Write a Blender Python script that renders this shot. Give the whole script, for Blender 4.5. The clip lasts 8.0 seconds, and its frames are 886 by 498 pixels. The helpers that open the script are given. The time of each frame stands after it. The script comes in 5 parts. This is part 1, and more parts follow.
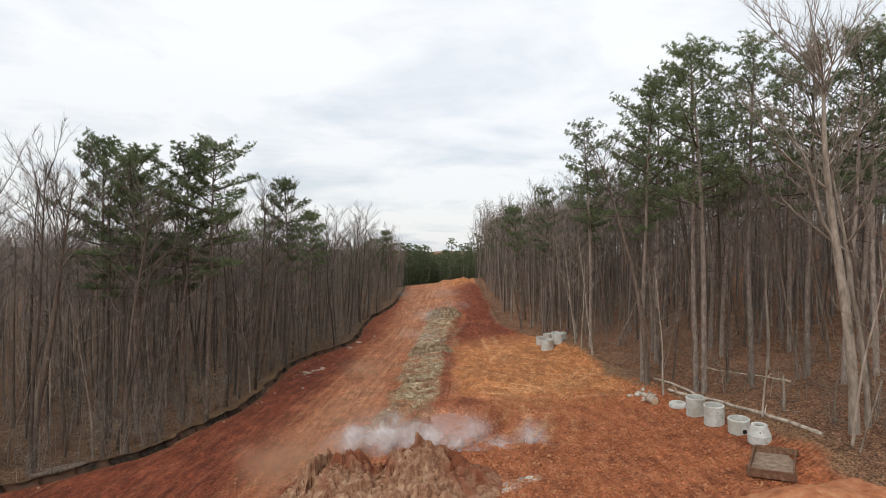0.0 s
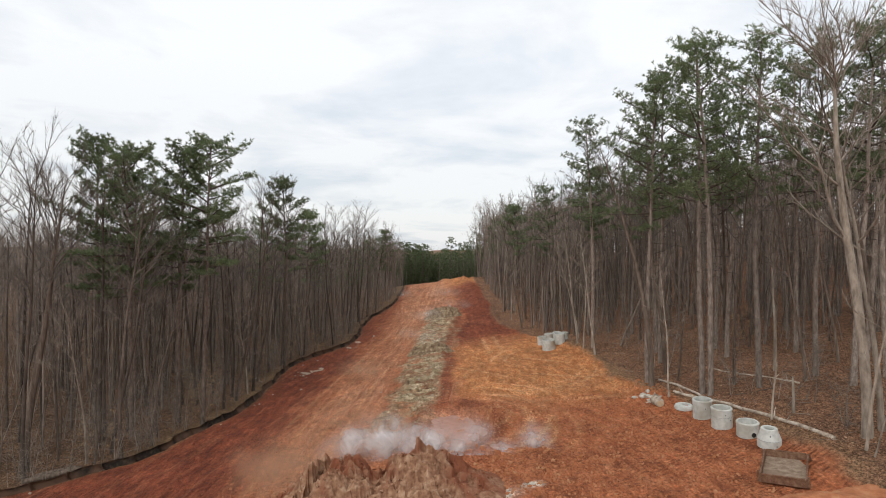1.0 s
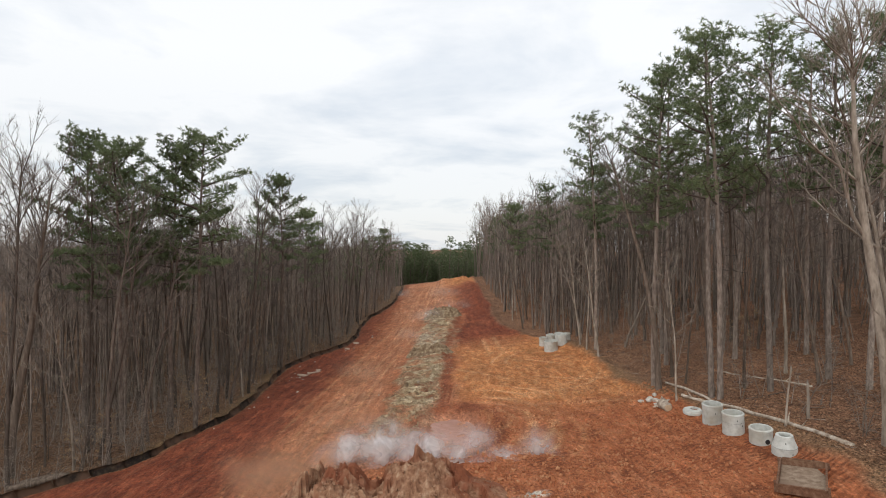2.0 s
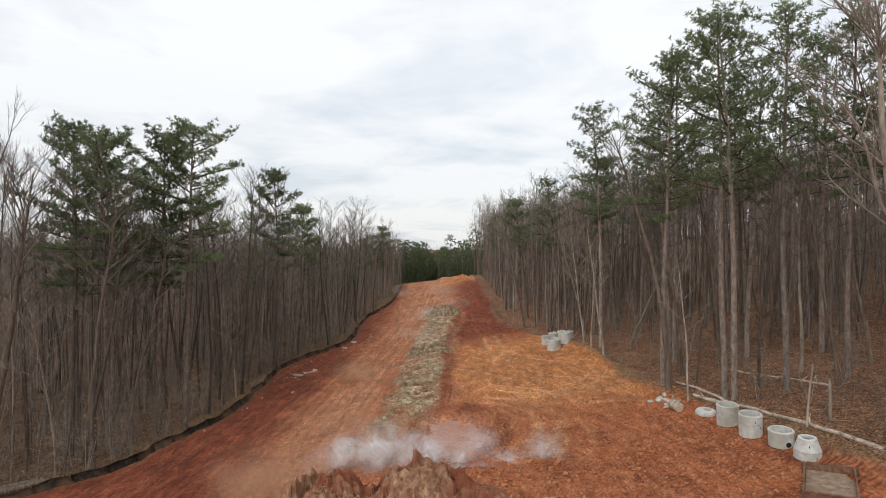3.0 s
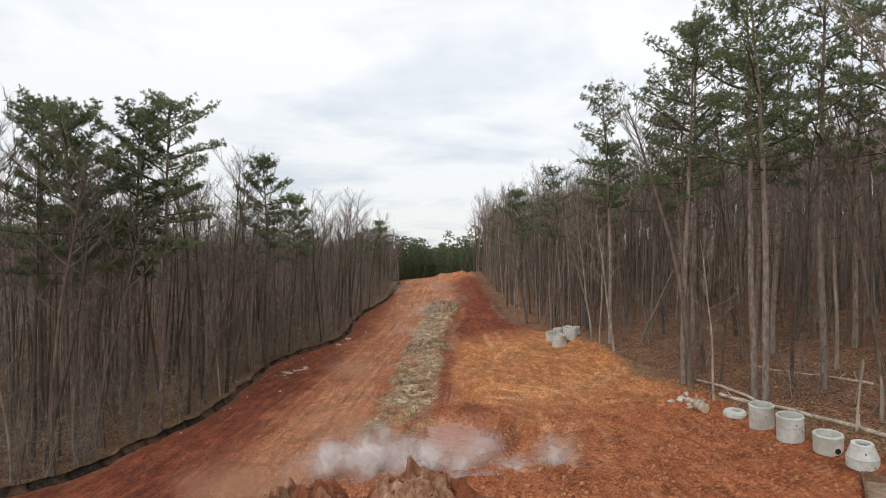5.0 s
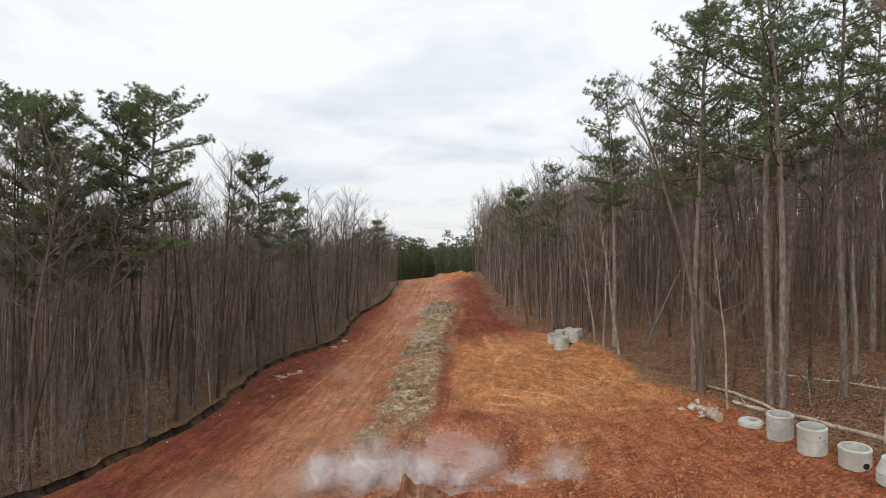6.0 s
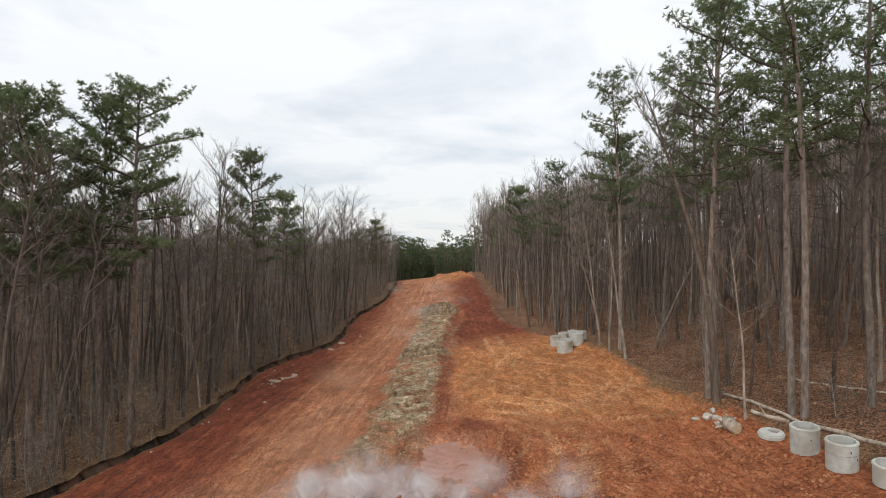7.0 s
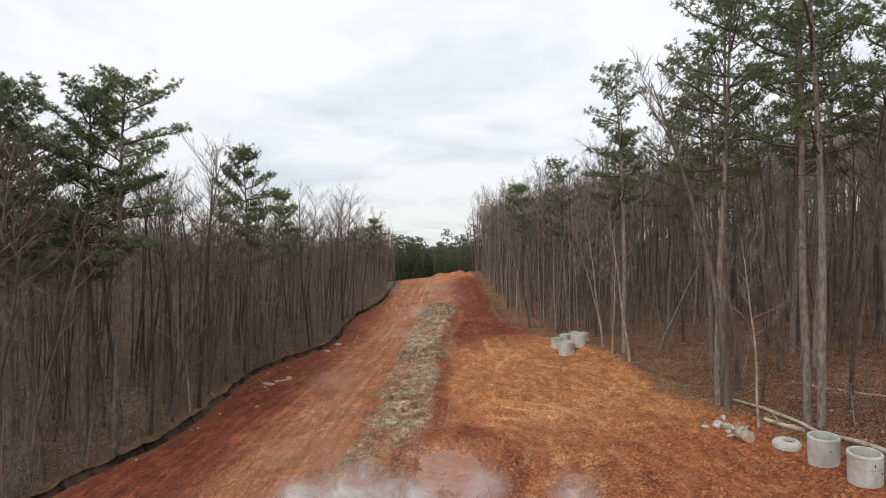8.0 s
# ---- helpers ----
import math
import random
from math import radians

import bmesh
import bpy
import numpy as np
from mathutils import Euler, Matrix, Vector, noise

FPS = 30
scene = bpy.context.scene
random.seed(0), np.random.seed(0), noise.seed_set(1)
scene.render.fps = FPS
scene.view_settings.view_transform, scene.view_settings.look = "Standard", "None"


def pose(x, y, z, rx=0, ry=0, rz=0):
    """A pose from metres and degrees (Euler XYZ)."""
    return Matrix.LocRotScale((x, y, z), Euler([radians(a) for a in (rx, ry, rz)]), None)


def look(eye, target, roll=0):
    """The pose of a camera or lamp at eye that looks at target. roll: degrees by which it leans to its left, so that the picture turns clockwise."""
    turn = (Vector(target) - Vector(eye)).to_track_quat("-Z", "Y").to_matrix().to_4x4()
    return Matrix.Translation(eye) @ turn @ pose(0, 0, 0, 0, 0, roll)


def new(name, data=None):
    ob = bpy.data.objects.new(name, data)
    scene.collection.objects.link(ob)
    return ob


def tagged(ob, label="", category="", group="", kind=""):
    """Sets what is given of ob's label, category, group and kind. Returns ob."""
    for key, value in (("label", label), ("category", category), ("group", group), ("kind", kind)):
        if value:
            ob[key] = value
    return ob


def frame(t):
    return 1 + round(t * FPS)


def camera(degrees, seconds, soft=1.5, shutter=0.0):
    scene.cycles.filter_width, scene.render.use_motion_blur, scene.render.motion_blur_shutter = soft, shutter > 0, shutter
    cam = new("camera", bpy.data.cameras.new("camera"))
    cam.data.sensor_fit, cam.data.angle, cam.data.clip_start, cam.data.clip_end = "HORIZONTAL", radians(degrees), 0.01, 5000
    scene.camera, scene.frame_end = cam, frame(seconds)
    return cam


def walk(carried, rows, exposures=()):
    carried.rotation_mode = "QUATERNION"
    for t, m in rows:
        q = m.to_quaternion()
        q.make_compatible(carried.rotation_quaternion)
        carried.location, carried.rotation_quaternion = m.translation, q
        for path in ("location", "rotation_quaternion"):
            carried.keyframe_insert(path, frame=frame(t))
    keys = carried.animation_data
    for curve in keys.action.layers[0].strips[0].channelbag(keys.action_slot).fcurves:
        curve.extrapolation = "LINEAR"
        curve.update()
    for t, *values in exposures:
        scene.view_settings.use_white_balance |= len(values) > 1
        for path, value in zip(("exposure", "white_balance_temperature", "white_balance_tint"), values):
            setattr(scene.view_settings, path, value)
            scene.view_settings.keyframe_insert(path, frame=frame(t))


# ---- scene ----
cam = camera(76.0, 8.0, soft=1.0)
PATH = [
    (0, (0.005, -0.002, 13.173), (0.047, 1.998, 13.167), 0.8),
    (0.5, (-0.036, 0.408, 13.182), (0.008, 2.408, 13.173), 0.8),
    (1, (-0.094, 1.057, 13.197), (-0.049, 3.057, 13.187), 0.7),
    (1.5, (-0.08, 1.879, 13.207), (-0.035, 3.878, 13.195), 0.7),
    (1.7, (-0.082, 2.19, 13.198), (-0.036, 4.189, 13.186), 0.7),
    (2.8, (-0.046, 4.488, 12.668), (0.001, 6.488, 12.661), 0.7),
    (3, (-0.061, 4.951, 12.579), (-0.012, 6.95, 12.567), 0.6),
    (3.5, (-0.052, 6.118, 12.15), (-0.003, 8.118, 12.139), 0.6),
    (4, (-0.079, 7.285, 11.713), (-0.027, 9.284, 11.701), 0.7),
    (4.5, (-0.011, 8.384, 11.426), (0.041, 10.383, 11.413), 0.7),
    (4.7, (0.003, 8.793, 11.391), (0.056, 10.792, 11.377), 0.7),
    (6, (0.162, 11.614, 11.375), (0.22, 13.614, 11.36), 0.6),
    (6.5, (0.215, 12.732, 11.377), (0.273, 14.731, 11.36), 0.6),
    (7, (0.284, 14.011, 11.314), (0.343, 16.01, 11.299), 0.6),
    (7.5, (0.386, 15.308, 11.308), (0.446, 17.307, 11.293), 0.6),
    (8, (0.499, 15.819, 11.295), (0.559, 17.818, 11.278), 0.6),
]
walk(cam, [(t, look(eye, target, roll)) for t, eye, target, roll in PATH])

# ---------------------------------------------------------------- world and light
world = bpy.data.worlds.new("overcast_sky")
scene.world = world
world.use_nodes = True
wn, wl = world.node_tree.nodes, world.node_tree.links
wn.clear()


def wnode(kind, **values):
    n = wn.new(kind)
    for key, value in values.items():
        n.inputs[key].default_value = value
    return n


w_out = wn.new("ShaderNodeOutputWorld")
w_bg = wnode("ShaderNodeBackground", Strength=1.06)
w_sky = wn.new("ShaderNodeTexSky")
w_sky.sky_type, w_sky.sun_disc = "NISHITA", False
w_sky.sun_elevation, w_sky.sun_rotation = radians(40), radians(212)
w_dim = wn.new("ShaderNodeVectorMath")
w_dim.operation = "SCALE"
w_dim.inputs["Scale"].default_value = 0.13
wl.new(w_sky.outputs["Color"], w_dim.inputs[0])
w_tc = wn.new("ShaderNodeTexCoord")
w_sep = wn.new("ShaderNodeSeparateXYZ")
wl.new(w_tc.outputs["Generated"], w_sep.inputs[0])
w_up = wn.new("ShaderNodeMath")
w_up.operation = "MAXIMUM"
w_up.inputs[1].default_value = 0.0
wl.new(w_sep.outputs["Z"], w_up.inputs[0])
w_add = wn.new("ShaderNodeMath")
w_add.operation = "ADD"
w_add.inputs[1].default_value = 0.13
wl.new(w_up.outputs[0], w_add.inputs[0])
w_flat = wn.new("ShaderNodeVectorMath")
w_flat.operation = "DIVIDE"
w_comb = wn.new("ShaderNodeCombineXYZ")
for k in range(3):
    wl.new(w_add.outputs[0], w_comb.inputs[k])
wl.new(w_tc.outputs["Generated"], w_flat.inputs[0])
wl.new(w_comb.outputs[0], w_flat.inputs[1])
w_noise = wnode("ShaderNodeTexNoise", Scale=1.15, Detail=7.0, Roughness=0.55, Distortion=0.3)
wl.new(w_flat.outputs[0], w_noise.inputs["Vector"])
w_ramp = wn.new("ShaderNodeValToRGB")
w_ramp.color_ramp.elements[0].position, w_ramp.color_ramp.elements[0].color = 0.34, (0.77, 0.82, 0.88, 1)
w_ramp.color_ramp.elements[1].position, w_ramp.color_ramp.elements[1].color = 0.53, (1.0, 1.01, 1.02, 1)
wl.new(w_noise.outputs["Fac"], w_ramp.inputs["Fac"])
w_low = wn.new("ShaderNodeMapRange")
w_low.inputs["From Min"].default_value, w_low.inputs["From Max"].default_value = 0.0, 0.3
w_low.inputs["To Min"].default_value, w_low.inputs["To Max"].default_value = 0.84, 1.0
wl.new(w_sep.outputs["Z"], w_low.inputs["Value"])
w_mul = wn.new("ShaderNodeVectorMath")
w_mul.operation = "SCALE"
wl.new(w_ramp.outputs["Color"], w_mul.inputs[0])
wl.new(w_low.outputs["Result"], w_mul.inputs["Scale"])
w_mix = wn.new("ShaderNodeMix")
w_mix.data_type = "RGBA"
w_mix.inputs["Factor"].default_value = 0.9
wl.new(w_dim.outputs[0], w_mix.inputs["A"])
wl.new(w_mul.outputs[0], w_mix.inputs["B"])
wl.new(w_mix.outputs["Result"], w_bg.inputs["Color"])
wl.new(w_bg.outputs[0], w_out.inputs["Surface"])

sun = new("sun", bpy.data.lights.new("sun", "SUN"))
sun.data.energy, sun.data.angle, sun.data.color = 1.2, radians(22), (1.0, 0.97, 0.92)
sun.matrix_world = look((-35, -45, 55), (0, 10, 0))


# ---------------------------------------------------------------- terrain shape
LEFT_Y = [10, 38, 43, 45.1, 46.3, 48.1, 49.6, 52, 57.4, 61, 68, 76, 85, 93, 97.5, 104, 111, 125, 138, 143, 158, 174, 245]
LEFT_X = [-60, -46, -39, -34, -31, -28.2, -25.6, -24.1, -23.2, -21.7, -20.7, -21.3, -21.9, -21.6, -19.4, -15.2, -14.0, -14.9, -14.2, -12.0, -9.7, -8.9, -8]
RIGHT_Y = [10, 30, 35, 39, 44, 48.3, 52.3, 56, 67, 77.3, 82.8, 93, 107, 120, 140, 152, 166, 176, 245]
RIGHT_X = [24, 23.2, 23.6, 23.2, 22.3, 20.8, 19.3, 19.1, 19.4, 19.5, 18.9, 16.4, 13.1, 13.2, 14.0, 13.8, 14.3, 14.3, 15]
TABLE = np.random.RandomState(7).rand(256, 256)


def step(a, b, v):
    t = np.clip((v - a) / (b - a), 0, 1)
    return t * t * (3 - 2 * t)


def rough(x, y, seed=0):
    """Smooth value noise, 0 to 1."""
    x, y = np.asarray(x, float) + 17.3 * seed, np.asarray(y, float) + 31.7 * seed
    i, j = np.floor(x).astype(int), np.floor(y).astype(int)
    u, v = x - i, y - j
    u, v = u * u * (3 - 2 * u), v * v * (3 - 2 * v)
    a, b = TABLE[i % 256, j % 256], TABLE[(i + 1) % 256, j % 256]
    c, d = TABLE[i % 256, (j + 1) % 256], TABLE[(i + 1) % 256, (j + 1) % 256]
    return (a * (1 - u) + b * u) * (1 - v) + (c * (1 - u) + d * u) * v


def layered(x, y, octaves=4, seed=0):
    total, size = 0.0, 0.0
    for k in range(octaves):
        total = total + rough(x * 2 ** k, y * 2 ** k, seed + k) / 2 ** k
        size += 1 / 2 ** k
    return total / size


def left_edge(y):
    return np.interp(y, LEFT_Y, LEFT_X)


def right_edge(y):
    return np.interp(y, RIGHT_Y, RIGHT_X)


def strip_x(y):
    return np.interp(y, [45, 52, 58, 66, 88, 105, 113, 127, 150, 200], [-2.8, -2.4, -1.7, -1.1, -0.1, 1.4, 2.4, 2.9, 2.6, 2.0])


def plain_z(x, y):
    """The lie of the land: a cross slope with a wooded hill to one side and a crest ahead."""
    z = -2.45 + 0.12 * np.clip(x, -22, 19)
    left, right = np.clip(-22 - x, 0, None), np.clip(x - 19, 0, None)
    z = z - 0.13 * np.minimum(left, 14) + 0.04 * np.clip(left - 24, 0, 200)
    z = z + (0.17 * np.minimum(right, 26) + 0.26 * np.clip(right - 26, 0, 60)) * (1 - 0.85 * step(170, 260, y))
    z = z - 0.9 * np.exp(-((y - 95) / 30) ** 2)
    # the bank under the trees, higher than the clay beside it
    bank = step(16.5, 20.5, x) * np.maximum(step(45, 51, y), step(21.5, 25, x)) * (1 - step(78, 95, y))
    return z + 0.6 * bank + 2.8 * step(130, 194, y) - 12 * step(198, 262, y)


def in_clearing(x, y, soft=0.8):
    wob = (layered(x * 0.35, y * 0.35, 3, 3) - 0.5) * 3.0
    return step(-soft, soft, x - left_edge(y) - 0.4) * step(-soft, soft, right_edge(y) + wob * 0.6 - x) * (1 - step(196, 204, y))


def strip_mask(x, y):
    """The strip of grey-green subsoil down the middle."""
    wob = (layered(x * 0.3, y * 0.3, 3, 11) - 0.5) * 2.6
    wob = wob + (layered(x * 1.1, y * 0.9, 3, 14) - 0.5) * 1.6
    across = np.abs(x + wob - strip_x(y)) / np.interp(y, [48, 66, 88, 105, 130], [2.7, 2.7, 3.4, 3.7, 3.5])
    return (1 - step(0.6, 1.2, across)) * step(44, 58, y + wob * 2) * (1 - step(134, 139, y))


def ground_z(x, y):
    x, y = np.asarray(x, float), np.asarray(y, float)
    z = plain_z(x, y)
    clear = in_clearing(x, y)
    z = z + (layered(x * 0.12, y * 0.12, 3, 21) - 0.5) * 0.9 * (1 - 0.6 * clear)
    s = strip_mask(x, y)
    z = z + s * (0.22 + 0.75 * (layered(x * 0.7, y * 0.55, 4, 5) - 0.4) + 0.35 * (np.abs(2 * layered(x * 1.1, y * 1.3, 3, 16) - 1) - 0.3))
    # the wet hollow behind the heap, with a pushed-up rim
    away = np.hypot((x - 2.2) / 2.2, (y - 49.6) / 4.6) + 0.5 * (layered(x * 0.5, y * 0.5, 3, 37) - 0.5)
    hollow = 1 - step(0.75, 1.45, away)
    z = z * (1 - hollow) + hollow * (-2.60 + 0.16 * (layered(x * 0.9, y * 0.7, 3, 39) - 0.5))
    z = z + 0.28 * np.exp(-((away - 1.6) / 0.25) ** 2)
    # berms pushed up along both sides, banks by the crest
    z = z + 0.3 * np.exp(-((x - right_edge(y) - 0.2) / 0.9) ** 2) * step(45, 55, y)
    z = z + 1.5 * np.exp(-((y - 189) / 5) ** 2) * step(0, 5, x) * (1 - step(11, 14, x)) * (0.3 + layered(x * 0.5, y * 0.4, 3, 13))
    z = z + 1.0 * np.exp(-((x - right_edge(y) + 2.5) / 2.0) ** 2) * step(118, 140, y) * (1 - step(180, 195, y))
    # ruts and clods
    z = z + clear * 0.10 * (layered(x * 1.3, y * 0.5, 3, 31) - 0.5) + clear * 0.07 * (rough(x * 3.1, y * 3.1, 41) - 0.5)
    return z + (1 - clear) * 0.12 * (rough(x * 1.7, y * 1.7, 51) - 0.5)


def gz(x, y):
    return float(ground_z(x, y))


# ---------------------------------------------------------------- materials
def material(name, colours, scale=1.0, rough_at=0.9, bump=0.3, bump_scale=None, metal=0.0, spots=None, vary=0.0, stretch=(1, 1, 1), detail=6.0, sheen=0.3):
    """A procedural surface: colours along a noise ramp, larger stains over it, bump at two scales; vary: change from piece to piece."""
    m = bpy.data.materials.new(name)
    m.use_nodes = True
    n, l = m.node_tree.nodes, m.node_tree.links
    p = n["Principled BSDF"]
    p.inputs["Roughness"].default_value, p.inputs["Metallic"].default_value = rough_at, metal
    p.inputs["Specular IOR Level"].default_value = sheen
    tc, mp = n.new("ShaderNodeTexCoord"), n.new("ShaderNodeMapping")
    mp.inputs["Scale"].default_value = stretch
    info = n.new("ShaderNodeObjectInfo")
    shift = n.new("ShaderNodeVectorMath")
    shift.operation = "MULTIPLY_ADD"
    shift.inputs[1].default_value = (40, 40, 40)
    l.new(info.outputs["Random"], shift.inputs[0])
    l.new(tc.outputs["Object"], shift.inputs[2])
    l.new(shift.outputs[0], mp.inputs["Vector"])
    fine = n.new("ShaderNodeTexNoise")
    fine.inputs["Scale"].default_value, fine.inputs["Detail"].default_value, fine.inputs["Roughness"].default_value = scale, detail, 0.62
    l.new(mp.outputs[0], fine.inputs["Vector"])
    ramp = n.new("ShaderNodeValToRGB")
    el = ramp.color_ramp.elements
    for k, c in enumerate(colours):
        pos = 0.3 + 0.4 * k / max(1, len(colours) - 1)
        e = el[k] if k < 2 else el.new(pos)
        e.position, e.color = pos, (*c, 1)
    l.new(fine.outputs["Fac"], ramp.inputs["Fac"])
    colour = ramp.outputs["Color"]
    big = n.new("ShaderNodeTexNoise")
    big.inputs["Scale"].default_value, big.inputs["Detail"].default_value = scale * 0.13, 3.0
    l.new(mp.outputs[0], big.inputs["Vector"])
    if spots:
        sm = n.new("ShaderNodeMapRange")
        sm.inputs["From Min"].default_value, sm.inputs["From Max"].default_value = spots[1], spots[1] + 0.12
        l.new(big.outputs["Fac"], sm.inputs["Value"])
        mix = n.new("ShaderNodeMix")
        mix.data_type = "RGBA"
        mix.inputs["B"].default_value = (*spots[0], 1)
        l.new(sm.outputs["Result"], mix.inputs["Factor"])
        l.new(colour, mix.inputs["A"])
        colour = mix.outputs["Result"]
    if vary:
        hsv = n.new("ShaderNodeHueSaturation")
        vm = n.new("ShaderNodeMapRange")
        vm.inputs["To Min"].default_value, vm.inputs["To Max"].default_value = 1 - vary, 1 + vary
        l.new(info.outputs["Random"], vm.inputs["Value"])
        l.new(vm.outputs["Result"], hsv.inputs["Value"])
        l.new(colour, hsv.inputs["Color"])
        colour = hsv.outputs["Color"]
    l.new(colour, p.inputs["Base Color"])
    if bump:
        bn = n.new("ShaderNodeTexNoise")
        bn.inputs["Scale"].default_value, bn.inputs["Detail"].default_value = bump_scale or scale * 2.5, 5.0
        l.new(mp.outputs[0], bn.inputs["Vector"])
        bp = n.new("ShaderNodeBump")
        bp.inputs["Strength"].default_value, bp.inputs["Distance"].default_value = bump, 0.05
        l.new(bn.outputs["Fac"], bp.inputs["Height"])
        l.new(bp.outputs[0], p.inputs["Normal"])
    return m


def by_island(m, low, high):
    """Lets the brightness change from one joined stem to the next."""
    n, l = m.node_tree.nodes, m.node_tree.links
    p = n["Principled BSDF"]
    geo, mr, hsv = n.new("ShaderNodeNewGeometry"), n.new("ShaderNodeMapRange"), n.new("ShaderNodeHueSaturation")
    mr.inputs["To Min"].default_value, mr.inputs["To Max"].default_value = low, high
    l.new(geo.outputs["Random Per Island"], mr.inputs["Value"])
    l.new(mr.outputs["Result"], hsv.inputs["Value"])
    l.new(p.inputs["Base Color"].links[0].from_socket, hsv.inputs["Color"])
    l.new(hsv.outputs["Color"], p.inputs["Base Color"])


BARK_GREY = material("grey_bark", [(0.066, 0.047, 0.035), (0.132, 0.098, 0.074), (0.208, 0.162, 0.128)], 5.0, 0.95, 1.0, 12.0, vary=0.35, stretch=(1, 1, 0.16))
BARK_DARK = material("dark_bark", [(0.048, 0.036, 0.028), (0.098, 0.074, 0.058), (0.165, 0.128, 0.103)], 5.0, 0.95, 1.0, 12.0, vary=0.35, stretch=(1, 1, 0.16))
BARK_PALE = material("pale_bark", [(0.13, 0.10, 0.075), (0.265, 0.216, 0.17), (0.40, 0.338, 0.275)], 3.0, 0.9, 0.7, 9.0, vary=0.2, stretch=(1, 1, 0.3))
BARK_PINE = material("pine_bark", [(0.07, 0.050, 0.040), (0.155, 0.117, 0.093), (0.255, 0.204, 0.167)], 6.0, 0.95, 1.0, 9.0, vary=0.2, stretch=(1, 1, 0.3))
# a lighter version of the pine bark, for two of the pine kinds
BARK_PINE_LIGHT = material("lighter_pine_bark", [(0.12, 0.090, 0.072), (0.225, 0.180, 0.148), (0.34, 0.285, 0.24)], 6.0, 0.95, 1.0, 9.0, vary=0.3, stretch=(1, 1, 0.3))
# bark of the crown limbs, darkened to carry the shade inside the crown
LIMB = material("shade_dark_limbs", [(0.06, 0.047, 0.038), (0.11, 0.087, 0.07)], 2.0, 0.95, 0, vary=0.2)
# bark of the deeper woods, lightened so that distance haze is in its colour
BARK_MIXED = material("hazed_mixed_bark", [(0.13, 0.102, 0.082), (0.20, 0.160, 0.132), (0.285, 0.235, 0.198)], 5.0, 0.95, 0.6, 12.0, stretch=(1, 1, 0.2))
by_island(BARK_MIXED, 0.55, 1.6)
TWIG = material("twigs", [(0.11, 0.088, 0.074), (0.17, 0.138, 0.117)], 1.0, 0.95, 0, vary=0.3)
by_island(TWIG, 0.6, 1.5)
NEEDLES = material("pine_needles", [(0.085, 0.112, 0.052), (0.150, 0.188, 0.090), (0.235, 0.27, 0.155)], 0.9, 0.6, 0, vary=0.22)


def thin_leaf(m, share):
    """Lets part of the light through a leaf."""
    n, l = m.node_tree.nodes, m.node_tree.links
    t, mix = n.new("ShaderNodeBsdfTranslucent"), n.new("ShaderNodeMixShader")
    mix.inputs[0].default_value = share
    p = n["Principled BSDF"]
    l.new(p.inputs["Base Color"].links[0].from_socket, t.inputs["Color"])
    l.new(p.outputs[0], mix.inputs[1])
    l.new(t.outputs[0], mix.inputs[2])
    l.new(mix.outputs[0], n["Material Output"].inputs["Surface"])


thin_leaf(NEEDLES, 0.5)
CONCRETE = material("precast_concrete", [(0.40, 0.40, 0.365), (0.52, 0.52, 0.48), (0.60, 0.60, 0.56)], 3.0, 0.85, 0.15, 30, spots=((0.36, 0.33, 0.27), 0.56), vary=0.06)
CONCRETE_DARK = material("inside_concrete", [(0.26, 0.26, 0.24), (0.36, 0.36, 0.34)], 3.0, 0.9, 0.15, 30)
RUST = material("rusty_steel", [(0.10, 0.05, 0.03), (0.19, 0.10, 0.06), (0.28, 0.17, 0.11)], 4.0, 0.8, 0.3, 20, metal=0.15)
DIRT_IN_BOX = material("dusty_steel_floor", [(0.17, 0.11, 0.075), (0.26, 0.185, 0.13), (0.34, 0.26, 0.19)], 3.0, 0.9, 0.2, spots=((0.22, 0.15, 0.105), 0.55), detail=3.0)
FABRIC = material("black_silt_fabric", [(0.020, 0.016, 0.013), (0.045, 0.034, 0.026), (0.11, 0.075, 0.052)], 3.0, 0.85, 0.6, 8, spots=((0.17, 0.10, 0.065), 0.42))
POST = material("weathered_stake", [(0.14, 0.10, 0.07), (0.22, 0.17, 0.12)], 6.0, 0.9, 0.3, vary=0.3)
PALE_WOOD = material("bleached_wood", [(0.17, 0.115, 0.08), (0.44, 0.36, 0.28), (0.64, 0.56, 0.47)], 2.5, 0.9, 0.4, 10, stretch=(1, 1, 1), vary=0.15)
CUT_WOOD = material("cut_wood", [(0.42, 0.29, 0.18), (0.56, 0.43, 0.30)], 8, 0.9, 0.2)
STONE = material("pale_stone", [(0.30, 0.26, 0.22), (0.47, 0.42, 0.36), (0.62, 0.57, 0.51)], 4, 0.9, 0.4, vary=0.2)
SLAB = material("tan_slab", [(0.26, 0.16, 0.105), (0.38, 0.275, 0.205), (0.46, 0.365, 0.285)], 3, 0.9, 0.4, vary=0.2)
STONE_DUSTY = material("dusty_stone", [(0.28, 0.19, 0.13), (0.40, 0.31, 0.24), (0.48, 0.40, 0.33)], 4, 0.9, 0.4, vary=0.25)
CLOD = material("clay_clods", [(0.24, 0.08, 0.034), (0.40, 0.155, 0.07), (0.47, 0.25, 0.13)], 1.2, 0.95, 0.4, 6)
# black of handling marks, and of the shade painted in for holes
MARK = material("black_mark_and_hole_shade", [(0.015, 0.015, 0.017), (0.03, 0.03, 0.03)], 4, 0.8, 0)
RUBBER = material("black_rubber", [(0.012, 0.012, 0.012), (0.03, 0.03, 0.03)], 4, 0.6, 0)
